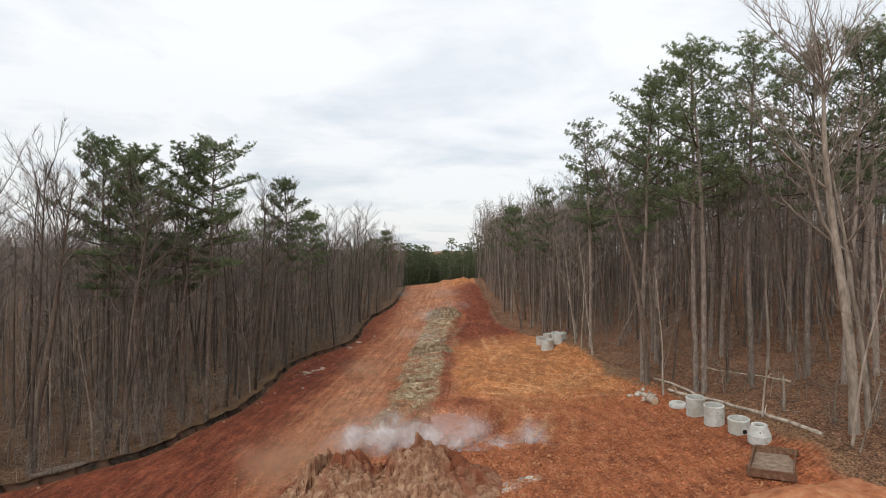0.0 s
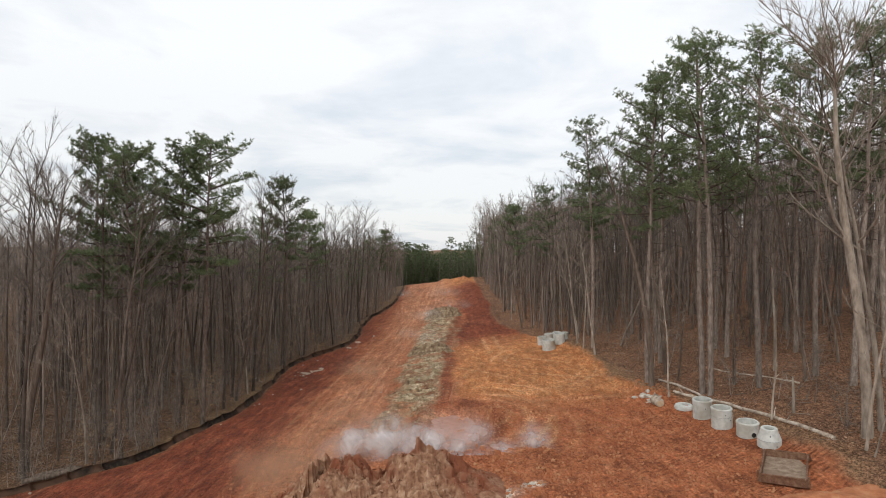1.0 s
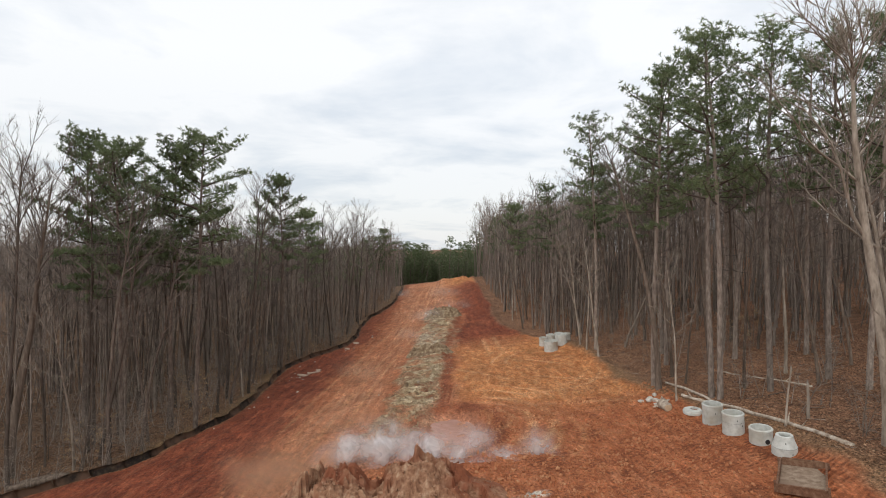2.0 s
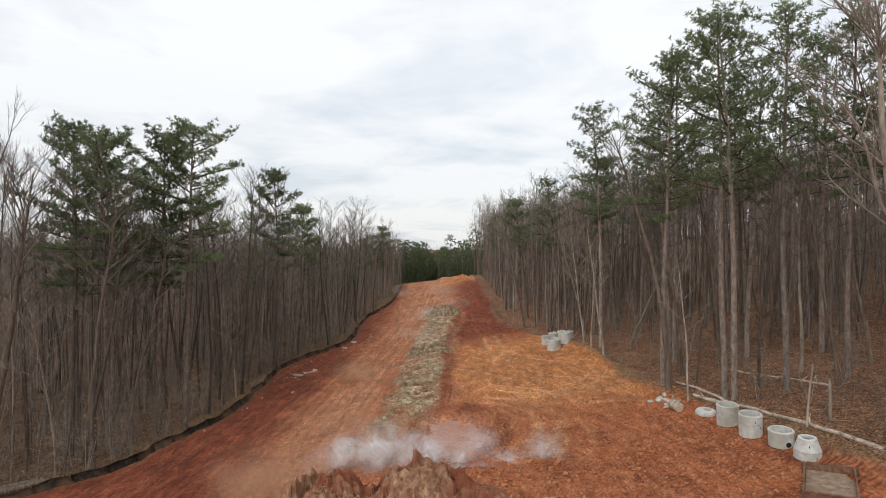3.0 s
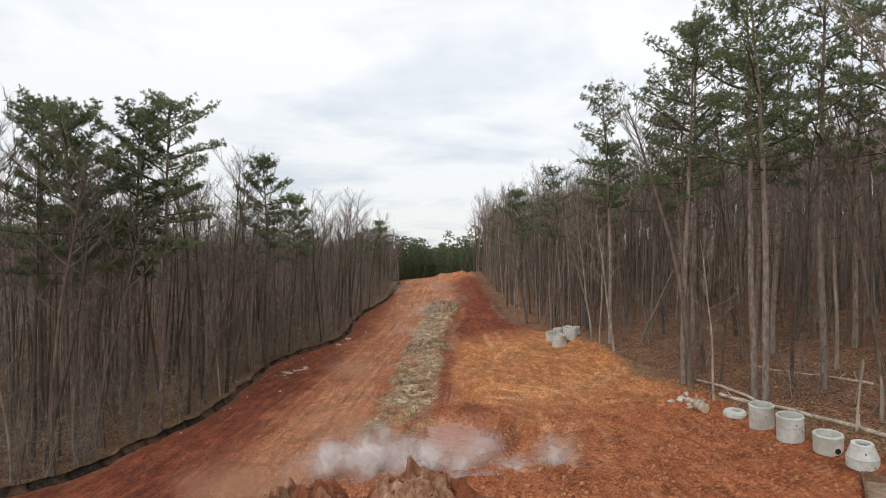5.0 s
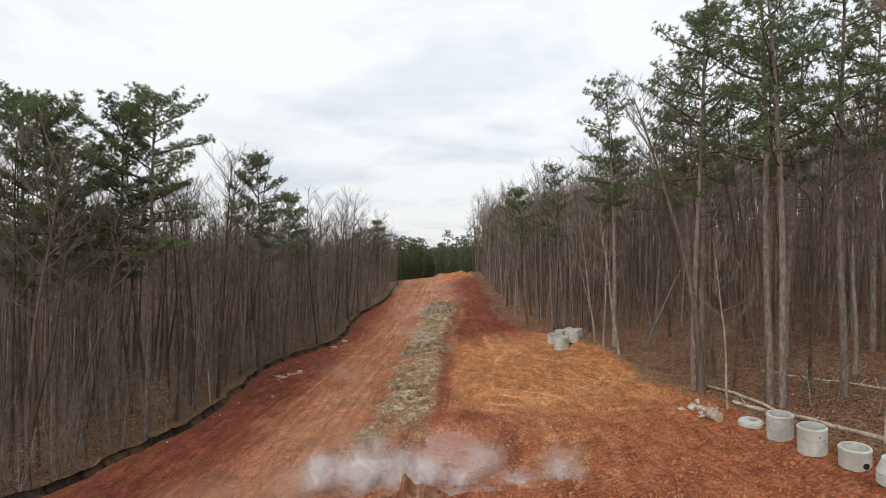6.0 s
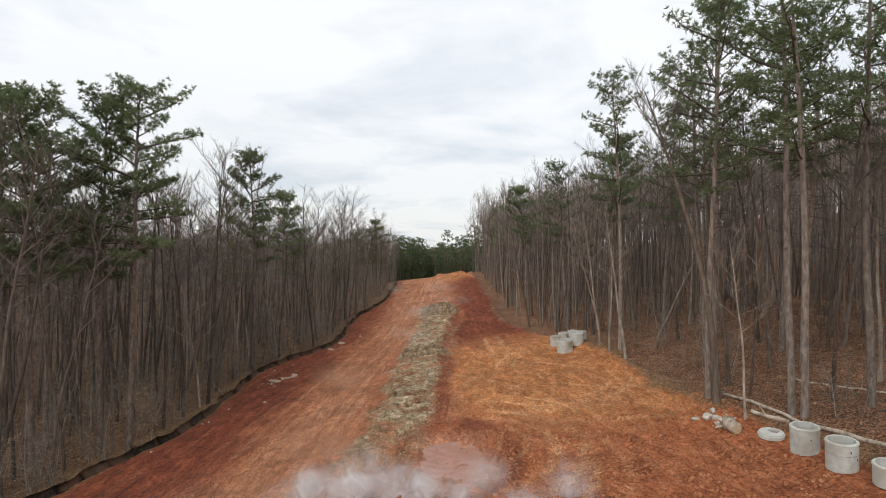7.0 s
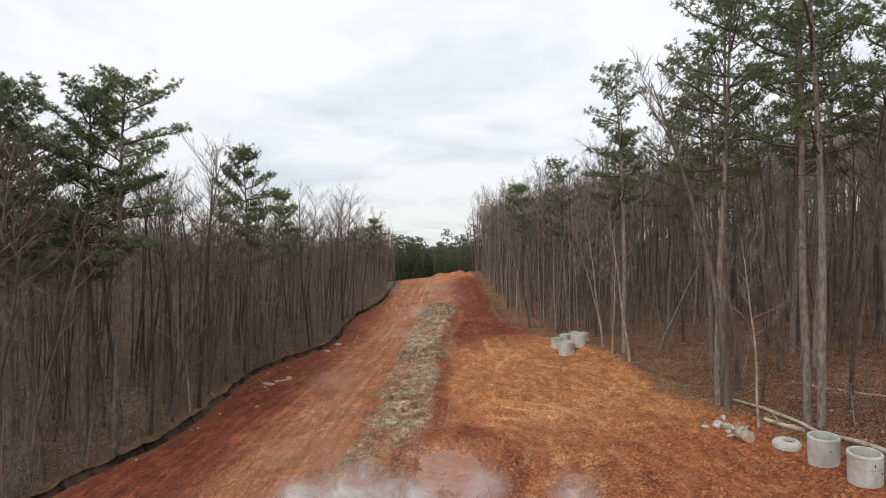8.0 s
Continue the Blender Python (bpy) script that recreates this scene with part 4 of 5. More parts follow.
def light_pine(seed, low=0.5):
    rng = random.Random(seed)
    random.seed(seed)
    g = Geo()
    line = wander(Vector((0, 0, -0.3)), Vector((0, 0, 1)), 22, 5, 0.02, 0.02, rng)
    g.tube(line, [0.2 * (1 - 0.85 * k / 5) + 0.01 for k in range(6)], 5)
    wood = len(g.f)
    for k in range(150):
        f = low + (1 - low) * rng.random()
        a, d = along(line, min(f, 0.99))
        turn, size = rng.uniform(0, 6.3), 3.3 * math.sqrt(max(0.06, 1 - ((f - 0.5 - 0.44 * low) / (0.52 - 0.44 * low)) ** 2)) * rng.uniform(0.3, 1)
        c = a + Vector((math.cos(turn), math.sin(turn), 0.25)) * size
        for _ in range(5):
            w = Vector((rng.uniform(-1, 1), rng.uniform(-1, 1), rng.uniform(-0.3, 1))).normalized()
            g.blade(c, c + w * rng.uniform(0.5, 0.95), rng.uniform(0.09, 0.18) * (1.9 if low < 0.3 else 1.0))
    return g, wood


def joined(name, label, kinds, places, mats, splits=None):
    """Many copies of light meshes in one object."""
    rng = random.Random(5)
    vs, faces3, sizes, slots, offset = [], [], [], [], 0
    packed = []
    for k, g in enumerate(kinds):
        tri = []
        slot = []
        for i, f in enumerate(g.f):
            s = 1 if splits and i >= splits[k] else 0
            tri.append((f[0], f[1], f[2]))
            slot.append(s)
            if len(f) == 4:
                tri.append((f[0], f[2], f[3]))
                slot.append(s)
        packed.append((np.array([tuple(v) for v in g.v]), np.array(tri), np.array(slot)))
    for x, y, size, kind in places:
        v, tri, slot = packed[kind]
        a = rng.uniform(0, 6.3)
        c, s = math.cos(a), math.sin(a)
        lx, ly = rng.gauss(0, 0.03), rng.gauss(0, 0.03)
        px = (v[:, 0] * c - v[:, 1] * s + v[:, 2] * lx) * size + x
        py = (v[:, 0] * s + v[:, 1] * c + v[:, 2] * ly) * size + y
        vs.append(np.stack([px, py, v[:, 2] * size + gz(x, y)], -1))
        faces3.append(tri + offset)
        slots.append(slot)
        offset += len(v)
    me = bpy.data.meshes.new(name)
    v, f = np.concatenate(vs), np.concatenate(faces3)
    me.vertices.add(len(v))
    me.vertices.foreach_set("co", v.astype(np.float32).ravel())
    me.loops.add(f.size)
    me.loops.foreach_set("vertex_index", f.astype(np.int32).ravel())
    me.polygons.add(len(f))
    me.polygons.foreach_set("loop_start", np.arange(0, f.size, 3, dtype=np.int32))
    me.polygons.foreach_set("material_index", np.concatenate(slots).astype(np.int32))
    for m in mats:
        me.materials.append(m)
    me.update(calc_edges=True)
    return tagged(new(name, me), label, "woodland", kind="stuff")


def wood_places(side, n, rng, kinds):
    out = []
    while len(out) < n:
        y = rng.uniform(36, 225)
        deep = rng.random() ** 1.4 * 75
        if y < 150:
            deep += (12 if rng.random() < 0.5 else 24) if side < 0 else (14 if rng.random() < 0.4 else 24) * (0.35 if y > 78 else 1.0)
        x = left_edge(y) - 2 - deep if side < 0 else right_edge(y) + 2.5 + deep
        if abs(x) < 0.87 * y + 8:
            out.append((x, y, rng.uniform(0.85, 1.15) * (1.08 if y < 75 else 1.22 if side > 0 else 0.98 if y > 125 else 1.14), rng.randrange(kinds)))
    return out


rng = random.Random(33)
far_bare = [light_bare(600 + k) for k in range(6)]
stems = [stem(650 + k) for k in range(8)]
joined("bare_woods", "dense leafless brown wood on the low side", far_bare, wood_places(-1, 500, rng, 6), [BARK_MIXED])
joined("bare_woods", "dense leafless brown wood rising on a hillside", far_bare, wood_places(1, 450, rng, 6), [BARK_MIXED])
joined("understorey", "close thin brown stems inside the low wood", stems, wood_places(-1, 1200, rng, 8), [BARK_MIXED])
joined("understorey", "close thin brown stems inside the hillside wood", stems, wood_places(1, 900, rng, 8), [BARK_MIXED])


def brush(seed):
    """A thin twiggy shrub of the wood's edge."""
    rng = random.Random(seed)
    g = Geo()
    for k in range(rng.choice((1, 2, 3))):
        line = wander(Vector((rng.uniform(-0.2, 0.2), rng.uniform(-0.2, 0.2), -0.1)), Vector((rng.uniform(-0.35, 0.35), rng.uniform(-0.35, 0.35), 1)), rng.uniform(2.0, 6.5), 4, 0.12, 0.03, rng)
        g.tube(line, [0.026, 0.022, 0.016, 0.011, 0.005], 3)
        for j in range(14):
            a, d = along(line, rng.uniform(0.15, 1.0))
            w = Vector((rng.uniform(-1, 1), rng.uniform(-1, 1), rng.uniform(0.0, 0.7))).normalized()
            e = a + w * rng.uniform(0.5, 1.6)
            g.spike(a, e, 0.011)
            for i in range(2):
                b = a.lerp(e, rng.uniform(0.3, 0.9))
                g.spike(b, b + (w + Vector((rng.uniform(-1, 1), rng.uniform(-1, 1), rng.uniform(-0.3, 0.8)))).normalized() * rng.uniform(0.25, 0.7), 0.008)
    return g


def edge_places(side, n):
    out = []
    while len(out) < n:
        y = 34 + 120 * rng.random() ** 1.3
        deep = 1.2 + 16 * rng.random() ** 1.4
        x = left_edge(y) - deep if side < 0 else right_edge(y) + 2.0 + deep
        if abs(x) < 0.86 * y + 4:
            out.append((x, y, rng.uniform(0.7, 1.3), rng.randrange(6)))
    return out


shrubs = [brush(690 + k) for k in range(6)]
BRUSH = material("pale_brush", [(0.17, 0.135, 0.11), (0.28, 0.235, 0.195)], 2.0, 0.95, 0)
by_island(BRUSH, 0.5, 1.5)
joined("brushwood", "thin leafless brush along the low wood's edge", shrubs, edge_places(-1, 320), [BRUSH])
joined("brushwood", "thin leafless brush along the high wood's edge", shrubs, edge_places(1, 130), [BRUSH])


def beech_meshes(seed, high):
    """A sapling that has kept its dry tan leaves."""
    rng = random.Random(seed)
    random.seed(seed)
    stem_, crown = Geo(), Geo()
    line = wander(Vector((0, 0, -0.1)), Vector((0.05, 0, 1)), high, 6, 0.06, 0.02, rng)
    stem_.tube(line, [0.035 * (1 - 0.13 * k) for k in range(7)], 5)
    wood = Geo()
    for k in range(22):
        a, d = along(line, rng.uniform(0.2, 1.0))
        w = Vector((rng.uniform(-1, 1), rng.uniform(-1, 1), rng.uniform(-0.05, 0.45))).normalized()
        e = a + w * rng.uniform(0.5, 1.5)
        wood.spike(a, e, 0.01)
        for j in range(16):
            c = a.lerp(e, rng.uniform(0.3, 1.0)) + Vector((rng.uniform(-0.15, 0.15), rng.uniform(-0.15, 0.15), rng.uniform(-0.1, 0.05)))
            crown.blade(c, c + Vector((rng.uniform(-1, 1), rng.uniform(-1, 1), rng.uniform(-0.7, 0.1))).normalized() * 0.12, 0.03)
    return stem_.mesh("trunk", BARK_GREY), two_tone("leafy_crown", wood, crown, (TWIG, DRY_LEAF))


BEECH = [beech_meshes(800 + k, h) for k, h in enumerate((4.5, 3.2, 5.5))]
for k in range(26):
    y = rng.uniform(47, 100)
    x = float(left_edge(y)) - rng.uniform(1.5, 9) if k < 18 else float(right_edge(y)) + rng.uniform(5, 16)
    if abs(x) < 0.86 * y + 2:
        make_bare(BEECH[k % 3], "small sapling holding dry tan leaves", stand(x, y, rng.uniform(0, 360), rng.uniform(0.8, 1.2)), "leafy saplings", "sapling")
far_kinds = [far_tree(670 + k) for k in range(5)]


def deep_places(side, n):
    out = []
    while len(out) < n:
        y = rng.uniform(45, 330)
        x = side * (rng.uniform(60, 250) if y < 255 else rng.uniform(0, 250))
        if abs(x) < 0.9 * y + 12 and (abs(x) > 0.3 * y + 20 or y > 255):
            out.append((x, y, rng.uniform(0.85, 1.1), rng.randrange(5)))
    return out


lowside = []
for _ in range(170):
    y = rng.uniform(80, 205)
    lowside.append((left_edge(y) - rng.uniform(3, 36), y, rng.uniform(0.95, 1.15) * (0.86 if y > 125 else 1.05), rng.randrange(5)))
joined("far_woods", "brown leafless woods stretching away over low ground", far_kinds, deep_places(-1, 900) + lowside, [BARK_MIXED])
hillside = []
for _ in range(480):
    y = rng.uniform(48, 150)
    hillside.append((right_edge(y) + rng.uniform(22, 75), y, rng.uniform(0.95, 1.2), rng.randrange(5)))
for _ in range(200):
    y = rng.uniform(88, 210)
    hillside.append((right_edge(y) + rng.uniform(2.5, 36), y, rng.uniform(1.05, 1.3), rng.randrange(5)))
joined("far_woods", "brown leafless woods covering the hill", far_kinds, deep_places(1, 900) + hillside, [BARK_MIXED])
beyond = [(rng.uniform(-70, 100), rng.uniform(215, 330), rng.uniform(0.7, 0.9), rng.randrange(5)) for _ in range(420)]
for _ in range(420):
    y = rng.uniform(330, 560)
    beyond.append((rng.uniform(-0.7, 0.75) * y, y, rng.uniform(1.0, 1.25), rng.randrange(5)))
joined("far_woods", "brown leafless woods beyond the crest", far_kinds, beyond, [BARK_MIXED])
far_pine = [light_pine(700 + k) for k in range(3)] + [light_pine(710 + k, 0.12) for k in range(3)]
spots = []
for _ in range(380):
    spots.append((rng.uniform(-45, 65), rng.uniform(226, 290), rng.uniform(0.78, 1.02), 3 + rng.randrange(3)))
for _ in range(36):
    y = rng.uniform(120, 200)
    spots.append((right_edge(y) + rng.uniform(4, 40), y, rng.uniform(0.75, 1.0), rng.randrange(3)))
for _ in range(16):
    y = rng.uniform(130, 200)
    spots.append((left_edge(y) - rng.uniform(3, 50), y, rng.uniform(0.7, 0.9), rng.randrange(3)))
joined("pine_woods", "dark green pine wood beyond the crest", [g for g, _ in far_pine], spots, [BARK_PINE, NEEDLES], [s for _, s in far_pine])


# ---------------------------------------------------------------- silt fence along the low side
def fence_line():
    ys = np.arange(36, 190, 0.25)
    xs = left_edge(ys) + 0.15 * np.sin(ys * 0.9) + 0.25 * (layered(ys * 0.3, ys * 0, 2, 91) - 0.5)
    run = np.concatenate([[0], np.cumsum(np.hypot(np.diff(xs), np.diff(ys)))])
    at = np.arange(0, run[-1], 2.4)
    return np.interp(at, run, xs), np.interp(at, run, ys)


fence = tagged(new("silt_fence"), "low black fabric silt fence on wooden stakes, sagging", "fence")
fx, fy = fence_line()
rng = random.Random(3)
for k in range(len(fx)):
    x, y = fx[k], fy[k]
    g = Geo()
    lean = Vector((rng.uniform(-0.12, 0.02), rng.uniform(-0.05, 0.05), 0.9))
    foot = Vector((x - 0.05, y, gz(x, y) - 0.15))
    g.tube([foot, foot + lean * 0.55, foot + lean * 1.02], [0.026, 0.026, 0.024], 4, True)
    part("stake", g.mesh("stake", POST, False), fence)
    if k + 1 == len(fx):
        break
    x2, y2 = fx[k + 1], fy[k + 1]
    bm = bmesh.new()
    rows = []
    sag, bulge = rng.uniform(0.0, 0.08), rng.uniform(-0.08, 0.1)
    for i in range(9):
        f = i / 8
        px, py = x + (x2 - x) * f, y + (y2 - y) * f
        z0 = gz(px, py)
        top = 0.62 - 1.4 * sag * 4 * f * (1 - f) + 0.03 * math.sin(9 * f + k)
        rows.append([bm.verts.new((px + dx + bulge * 4 * f * (1 - f) * s, py, z0 + hz * top)) for s, (dx, hz) in enumerate(((0.42, -0.02), (0.16, 0.16), (0.02, 0.6), (-0.06, 1.0)))])
    for a, b in zip(rows, rows[1:]):
        for j in range(3):
            bm.faces.new((a[j], b[j], b[j + 1], a[j + 1]))
    bmesh.ops.solidify(bm, geom=bm.faces[:], thickness=0.012)
    bm_part("fabric_panel", bm, FABRIC, fence, smooth=True)


# ---------------------------------------------------------------- precast manhole sections beside the wood
def on_slope(x, y, turn=0.0, sink=0.04):
    return Matrix.Translation((x, y, gz(x, y) - sink)) @ pose(0, 0, 0, 3.5, -4.5, 0) @ pose(0, 0, 0, 0, 0, turn)


def mark(parent, r, z, bearing, w, h):
    """A small black handling mark, or a lifting hole's inner shade as a black spot, on the wall."""
    bm = bmesh.new()
    a = radians(bearing)
    bmesh.ops.create_uvsphere(bm, u_segments=10, v_segments=6, radius=1, matrix=Matrix.Translation((r * math.cos(a), r * math.sin(a), z)) @ pose(0, 0, 0, 0, 0, bearing) @ Matrix.Diagonal((0.02, w, h, 1)))
    bm_part("lifting_hole", bm, MARK, parent, "dark lifting hole")


def riser(name, label, m, high, r=0.71, marks=(), joint=None, group="precast manhole sections"):
    ob = tagged(new(name), label, "manhole section", group)
    wall = 0.115
    c = 0.012
    bm = lathe([(r - wall, 0.0), (r - c, 0.0), (r, c), (r, high - 0.13), (r + 0.018, high - 0.12), (r + 0.018, high - 0.05), (r - 0.01, high - 0.045), (r - 0.025, high - c), (r - 0.04, high),
                (r - wall + c, high), (r - wall, high - c)])
    bm_part("barrel", bm, CONCRETE, ob, smooth=False)
    if joint:
        bm = lathe([(r - 0.02, joint - 0.012), (r + 0.006, joint - 0.010), (r + 0.006, joint + 0.010), (r - 0.02, joint + 0.012)])
        bm_part("joint_band", bm, CONCRETE_DARK, ob)
    for bearing, z, w, h in marks:
        mark(ob, r, z, bearing, w, h)
    ob.matrix_basis = m
    return ob


riser("manhole_riser", "tall grey precast concrete riser, open at the top", on_slope(21.15, 44.4), 1.5, marks=((-100, 0.95, 0.03, 0.05),))
riser("manhole_riser", "grey precast concrete riser with a dark joint line", on_slope(21.35, 41.9, 30), 1.5, marks=((-125, 1.12, 0.03, 0.07), (-95, 0.72, 0.025, 0.06), (-112, 0.93, 0.02, 0.015), (-103, 0.93, 0.02, 0.015)), joint=0.9)
base = riser("manhole_chamber", "short concrete base section with a round black pipe opening", on_slope(21.95, 39.6), 1.02)
bm = lathe([(0.105, 0), (0.155, 0), (0.155, 0.06), (0.105, 0.06)], 24)
bm.transform(pose(0, 0, 0, 0, 0, -88) @ Matrix.Translation((0.675, 0, 0.30)) @ pose(0, 0, 0, 0, 90, 0))
bm_part("rubber_boot", bm, RUBBER, base, "black rubber pipe boot")
# flat black disc in place of the shade inside the pipe
bm = bmesh.new()
bmesh.ops.create_circle(bm, cap_ends=True, segments=24, radius=0.12, matrix=pose(0, 0, 0, 0, 0, -88) @ Matrix.Translation((0.722, 0, 0.30)) @ pose(0, 0, 0, 0, 90, 0))
bm_part("pipe_opening", bm, MARK, base)

cone = tagged(new("manhole_cone"), "pale concrete cone section tapering to a round neck", "manhole section", "precast manhole sections")
bm = lathe([(0.60, 0.0), (0.70, 0.0), (0.715, 0.015), (0.715, 0.50), (0.69, 0.56), (0.50, 1.10), (0.485, 1.20), (0.47, 1.215), (0.32, 1.215), (0.305, 1.20), (0.305, 1.05), (0.58, 0.5)])
bm_part("cone_shell", bm, CONCRETE, cone)
bm = lathe([(0.70, 0.50), (0.722, 0.505), (0.722, 0.525), (0.70, 0.53)])
bm_part("joint_band", bm, CONCRETE_DARK, cone)
mark(cone, 0.715, 0.22, -100, 0.03, 0.05)
mark(cone, 0.60, 0.86, -130, 0.03, 0.07)
cone.matrix_basis = on_slope(22.1, 37.35, 15)

slab = tagged(new("manhole_top_slab"), "flat round pale concrete top slab with an off-centre hole", "manhole section", "precast manhole sections")
bm = bmesh.new()
N = 48
outer = [(0.70, 0.0), (0.715, 0.015), (0.715, 0.20), (0.66, 0.22), (0.65, 0.30), (0.63, 0.315)]
rings = [[bm.verts.new((r * math.cos(2 * math.pi * s / N), r * math.sin(2 * math.pi * s / N), z)) for s in range(N)] for r, z in outer]
for z in (0.315, 0.02):
    rings.append([bm.verts.new((0.2 + 0.30 * math.cos(2 * math.pi * s / N), 0.06 + 0.30 * math.sin(2 * math.pi * s / N), z)) for s in range(N)])
for a, b in zip(rings, rings[1:] + rings[:1]):
    for s in range(N):
        bm.faces.new((a[s], a[(s + 1) % N], b[(s + 1) % N], b[s]))
bm_part("slab", bm, CONCRETE, slab)
slab.matrix_basis = on_slope(20.75, 46.8)

for x, y, h, r in ((16.6, 84.6, 1.25, 0.62), (17.75, 85.0, 1.4, 0.62), (18.9, 84.8, 1.25, 0.62), (19.7, 83.6, 1.1, 0.6), (18.55, 81.4, 1.5, 0.75), (16.75, 80.2, 1.45, 0.92)):
    riser("manhole_riser", "grey concrete riser in a tight group by the trees", on_slope(x, y, 20), h, r, group="far manhole sections")

# ---------------------------------------------------------------- steel bedding box
tray = tagged(new("bedding_box"), "open rusty steel bedding box with a dusty floor", "steel box")
W, L, D = 2.25, 3.7, 0.42
for name, size, at in (("side_wall", (0.06, L, D), (-W / 2, 0, D / 2)), ("side_wall", (0.06, L, D), (W / 2, 0, D / 2)),
                       ("end_wall", (W - 0.07, 0.06, D), (0, -L / 2 + 0.03, D / 2)), ("end_wall", (W - 0.07, 0.06, D + 0.05), (0, L / 2 - 0.03, D / 2 + 0.02))):
    bm = bmesh.new()
    box(bm, size, at, bevel=0.008)
    bm_part(name, bm, RUST, tray)
for name, size, at in (("rim_bar", (0.10, L + 0.1, 0.09), (-W / 2, 0, D + 0.054)), ("rim_bar", (0.10, L + 0.1, 0.09), (W / 2, 0, D + 0.054)),
                       ("rim_bar", (W - 0.15, 0.10, 0.09), (0, -L / 2, D + 0.054)), ("rim_bar", (W - 0.15, 0.10, 0.09), (0, L / 2, D + 0.078))):
    bm = bmesh.new()
    box(bm, size, at, bevel=0.015)
    bm_part(name, bm, RUST, tray)
for sx in (-1, 1):
    for sy in (-1, 1):
        bm = bmesh.new()
        box(bm, (0.12, 0.12, D + 0.2), (sx * (W / 2 + 0.1), sy * (L / 2 - 0.2), (D + 0.2) / 2 - 0.06), bevel=0.01)
        bm_part("corner_post", bm, RUST, tray)
bm = bmesh.new()
box(bm, (W - 0.08, L - 0.14, 0.12), (0, 0, 0.06))
bm_part("floor_plate", bm, DIRT_IN_BOX, tray, "dusty tan floor plate")
tray.matrix_basis = Matrix.Translation((20.75, 33.6, gz(20.75, 33.6) + 0.12)) @ pose(0, 0, 0, 1, -6, 0) @ pose(0, 0, 0, 0, 0, -35)


# ---------------------------------------------------------------- fallen logs, stumps, stones
def log(name, label, a, b, r0, r1, mat=None, seed=0, stubs=3):
    rng = random.Random(seed)
    g = Geo()
    n = 14
    pts = []
    for k in range(n + 1):
        f = k / n
        x, y = a[0] + (b[0] - a[0]) * f, a[1] + (b[1] - a[1]) * f
        pts.append(Vector((x + rng.uniform(-0.05, 0.05), y, gz(x, y) + r0 * 0.75 + 0.06 * math.sin(3 * f + seed))))
    g.tube(pts, [(r0 + (r1 - r0) * k / n) * rng.uniform(0.92, 1.08) for k in range(n + 1)], 9, True)
    ob = tagged(new(name), label, "log", "fallen logs")
    part("stem", g.mesh("stem", mat or PALE_WOOD), ob)
    for k in range(stubs):
        c, d = along(pts, rng.uniform(0.2, 0.95))
        s = Geo()
        w = Vector((rng.uniform(-1, 1), rng.uniform(-1, 1), rng.uniform(0.2, 1))).normalized()
        s.tube(wander(c, w, rng.uniform(0.4, 1.3), 3, 0.2, 0, rng), [r1 * 0.45, r1 * 0.35, r1 * 0.22, r1 * 0.08], 5)
        part("branch_stub", s.mesh("branch_stub", mat or PALE_WOOD), ob)
    return ob


log("fallen_log", "long bleached fallen trunk behind the manhole sections", (21.5, 53.6), (25.1, 35.6), 0.10, 0.16, seed=1)
log("fallen_log", "short bleached log beside the long one", (21.0, 49.4), (22.4, 47.7), 0.12, 0.14, seed=2, stubs=1)
log("fallen_log", "thin pale fallen stem in the leaf litter", (27.2, 55.2), (30.6, 47.3), 0.07, 0.10, seed=3)
log("fallen_log", "thin dark fallen branch in the leaf litter", (24.7, 46.2), (28.0, 46.6), 0.06, 0.04, BARK_GREY, 4)
log("fallen_log", "thin dark fallen branch in the leaf litter", (28.4, 43.2), (29.6, 44.6), 0.06, 0.04, BARK_GREY, 5)
log("fallen_log", "mossy dark log lying behind the fence", (-33.4, 48.3), (-29.2, 49.4), 0.22, 0.26, BARK_GREY, 6)
log("fallen_log", "dark log lying behind the fence", (-33.0, 49.4), (-30.2, 50.4), 0.17, 0.2, BARK_GREY, 7)
log("fallen_log", "thin leaning dead stem in the wood", (-25.5, 84.0), (-23.2, 80.5), 0.07, 0.05, PALE_WOOD, 8)


def snag(x, y, high, lean, thick, seed, label):
    """A broken dead stem, splintered at the top, with a few dead twigs."""
    rng = random.Random(seed)
    ob = tagged(new("dead_snag"), label, "dead tree", "dead snags")
    pts = wander(Vector((0, 0, -0.2)), Vector((lean, 0.05, 1)), high, 6, 0.06, 0.0, rng)
    g = Geo()
    g.tube(pts, [thick * (1.3 if k == 0 else 1 - 0.06 * k) for k in range(7)], 7, True)
    for k in range(3):
        g.spike(pts[-1] + Vector((0.04 * (k - 1), 0, -0.05)), pts[-1] + Vector((0.05 * (k - 1), 0.02 * k, rng.uniform(0.15, 0.4))), thick * 0.5)
    part("stem", g.mesh("stem", BARK_PALE), ob)
    for k in range(3):
        g = Geo()
        a, d = along(pts, rng.uniform(0.3, 1.0))
        g.spike(a, a + Vector((rng.uniform(-1, 1), rng.uniform(-1, 1), rng.uniform(0.0, 0.7))).normalized() * rng.uniform(0.3, 0.8), 0.014)
        part("twig", g.mesh("twig", BRUSH), ob)
    ob.matrix_basis = Matrix.Translation((x, y, gz(x, y)))
    return ob


snag(23.9, 40.1, 4.0, 0.11, 0.08, 21, "leaning broken dead stem behind the manhole sections")
snag(26.0, 40.9, 2.6, -0.14, 0.12, 22, "short splintered dead trunk in the leaf litter")
snag(25.2, 32.6, 4.5, 0.35, 0.05, 23, "thin dead stem leaning over the leaf litter")


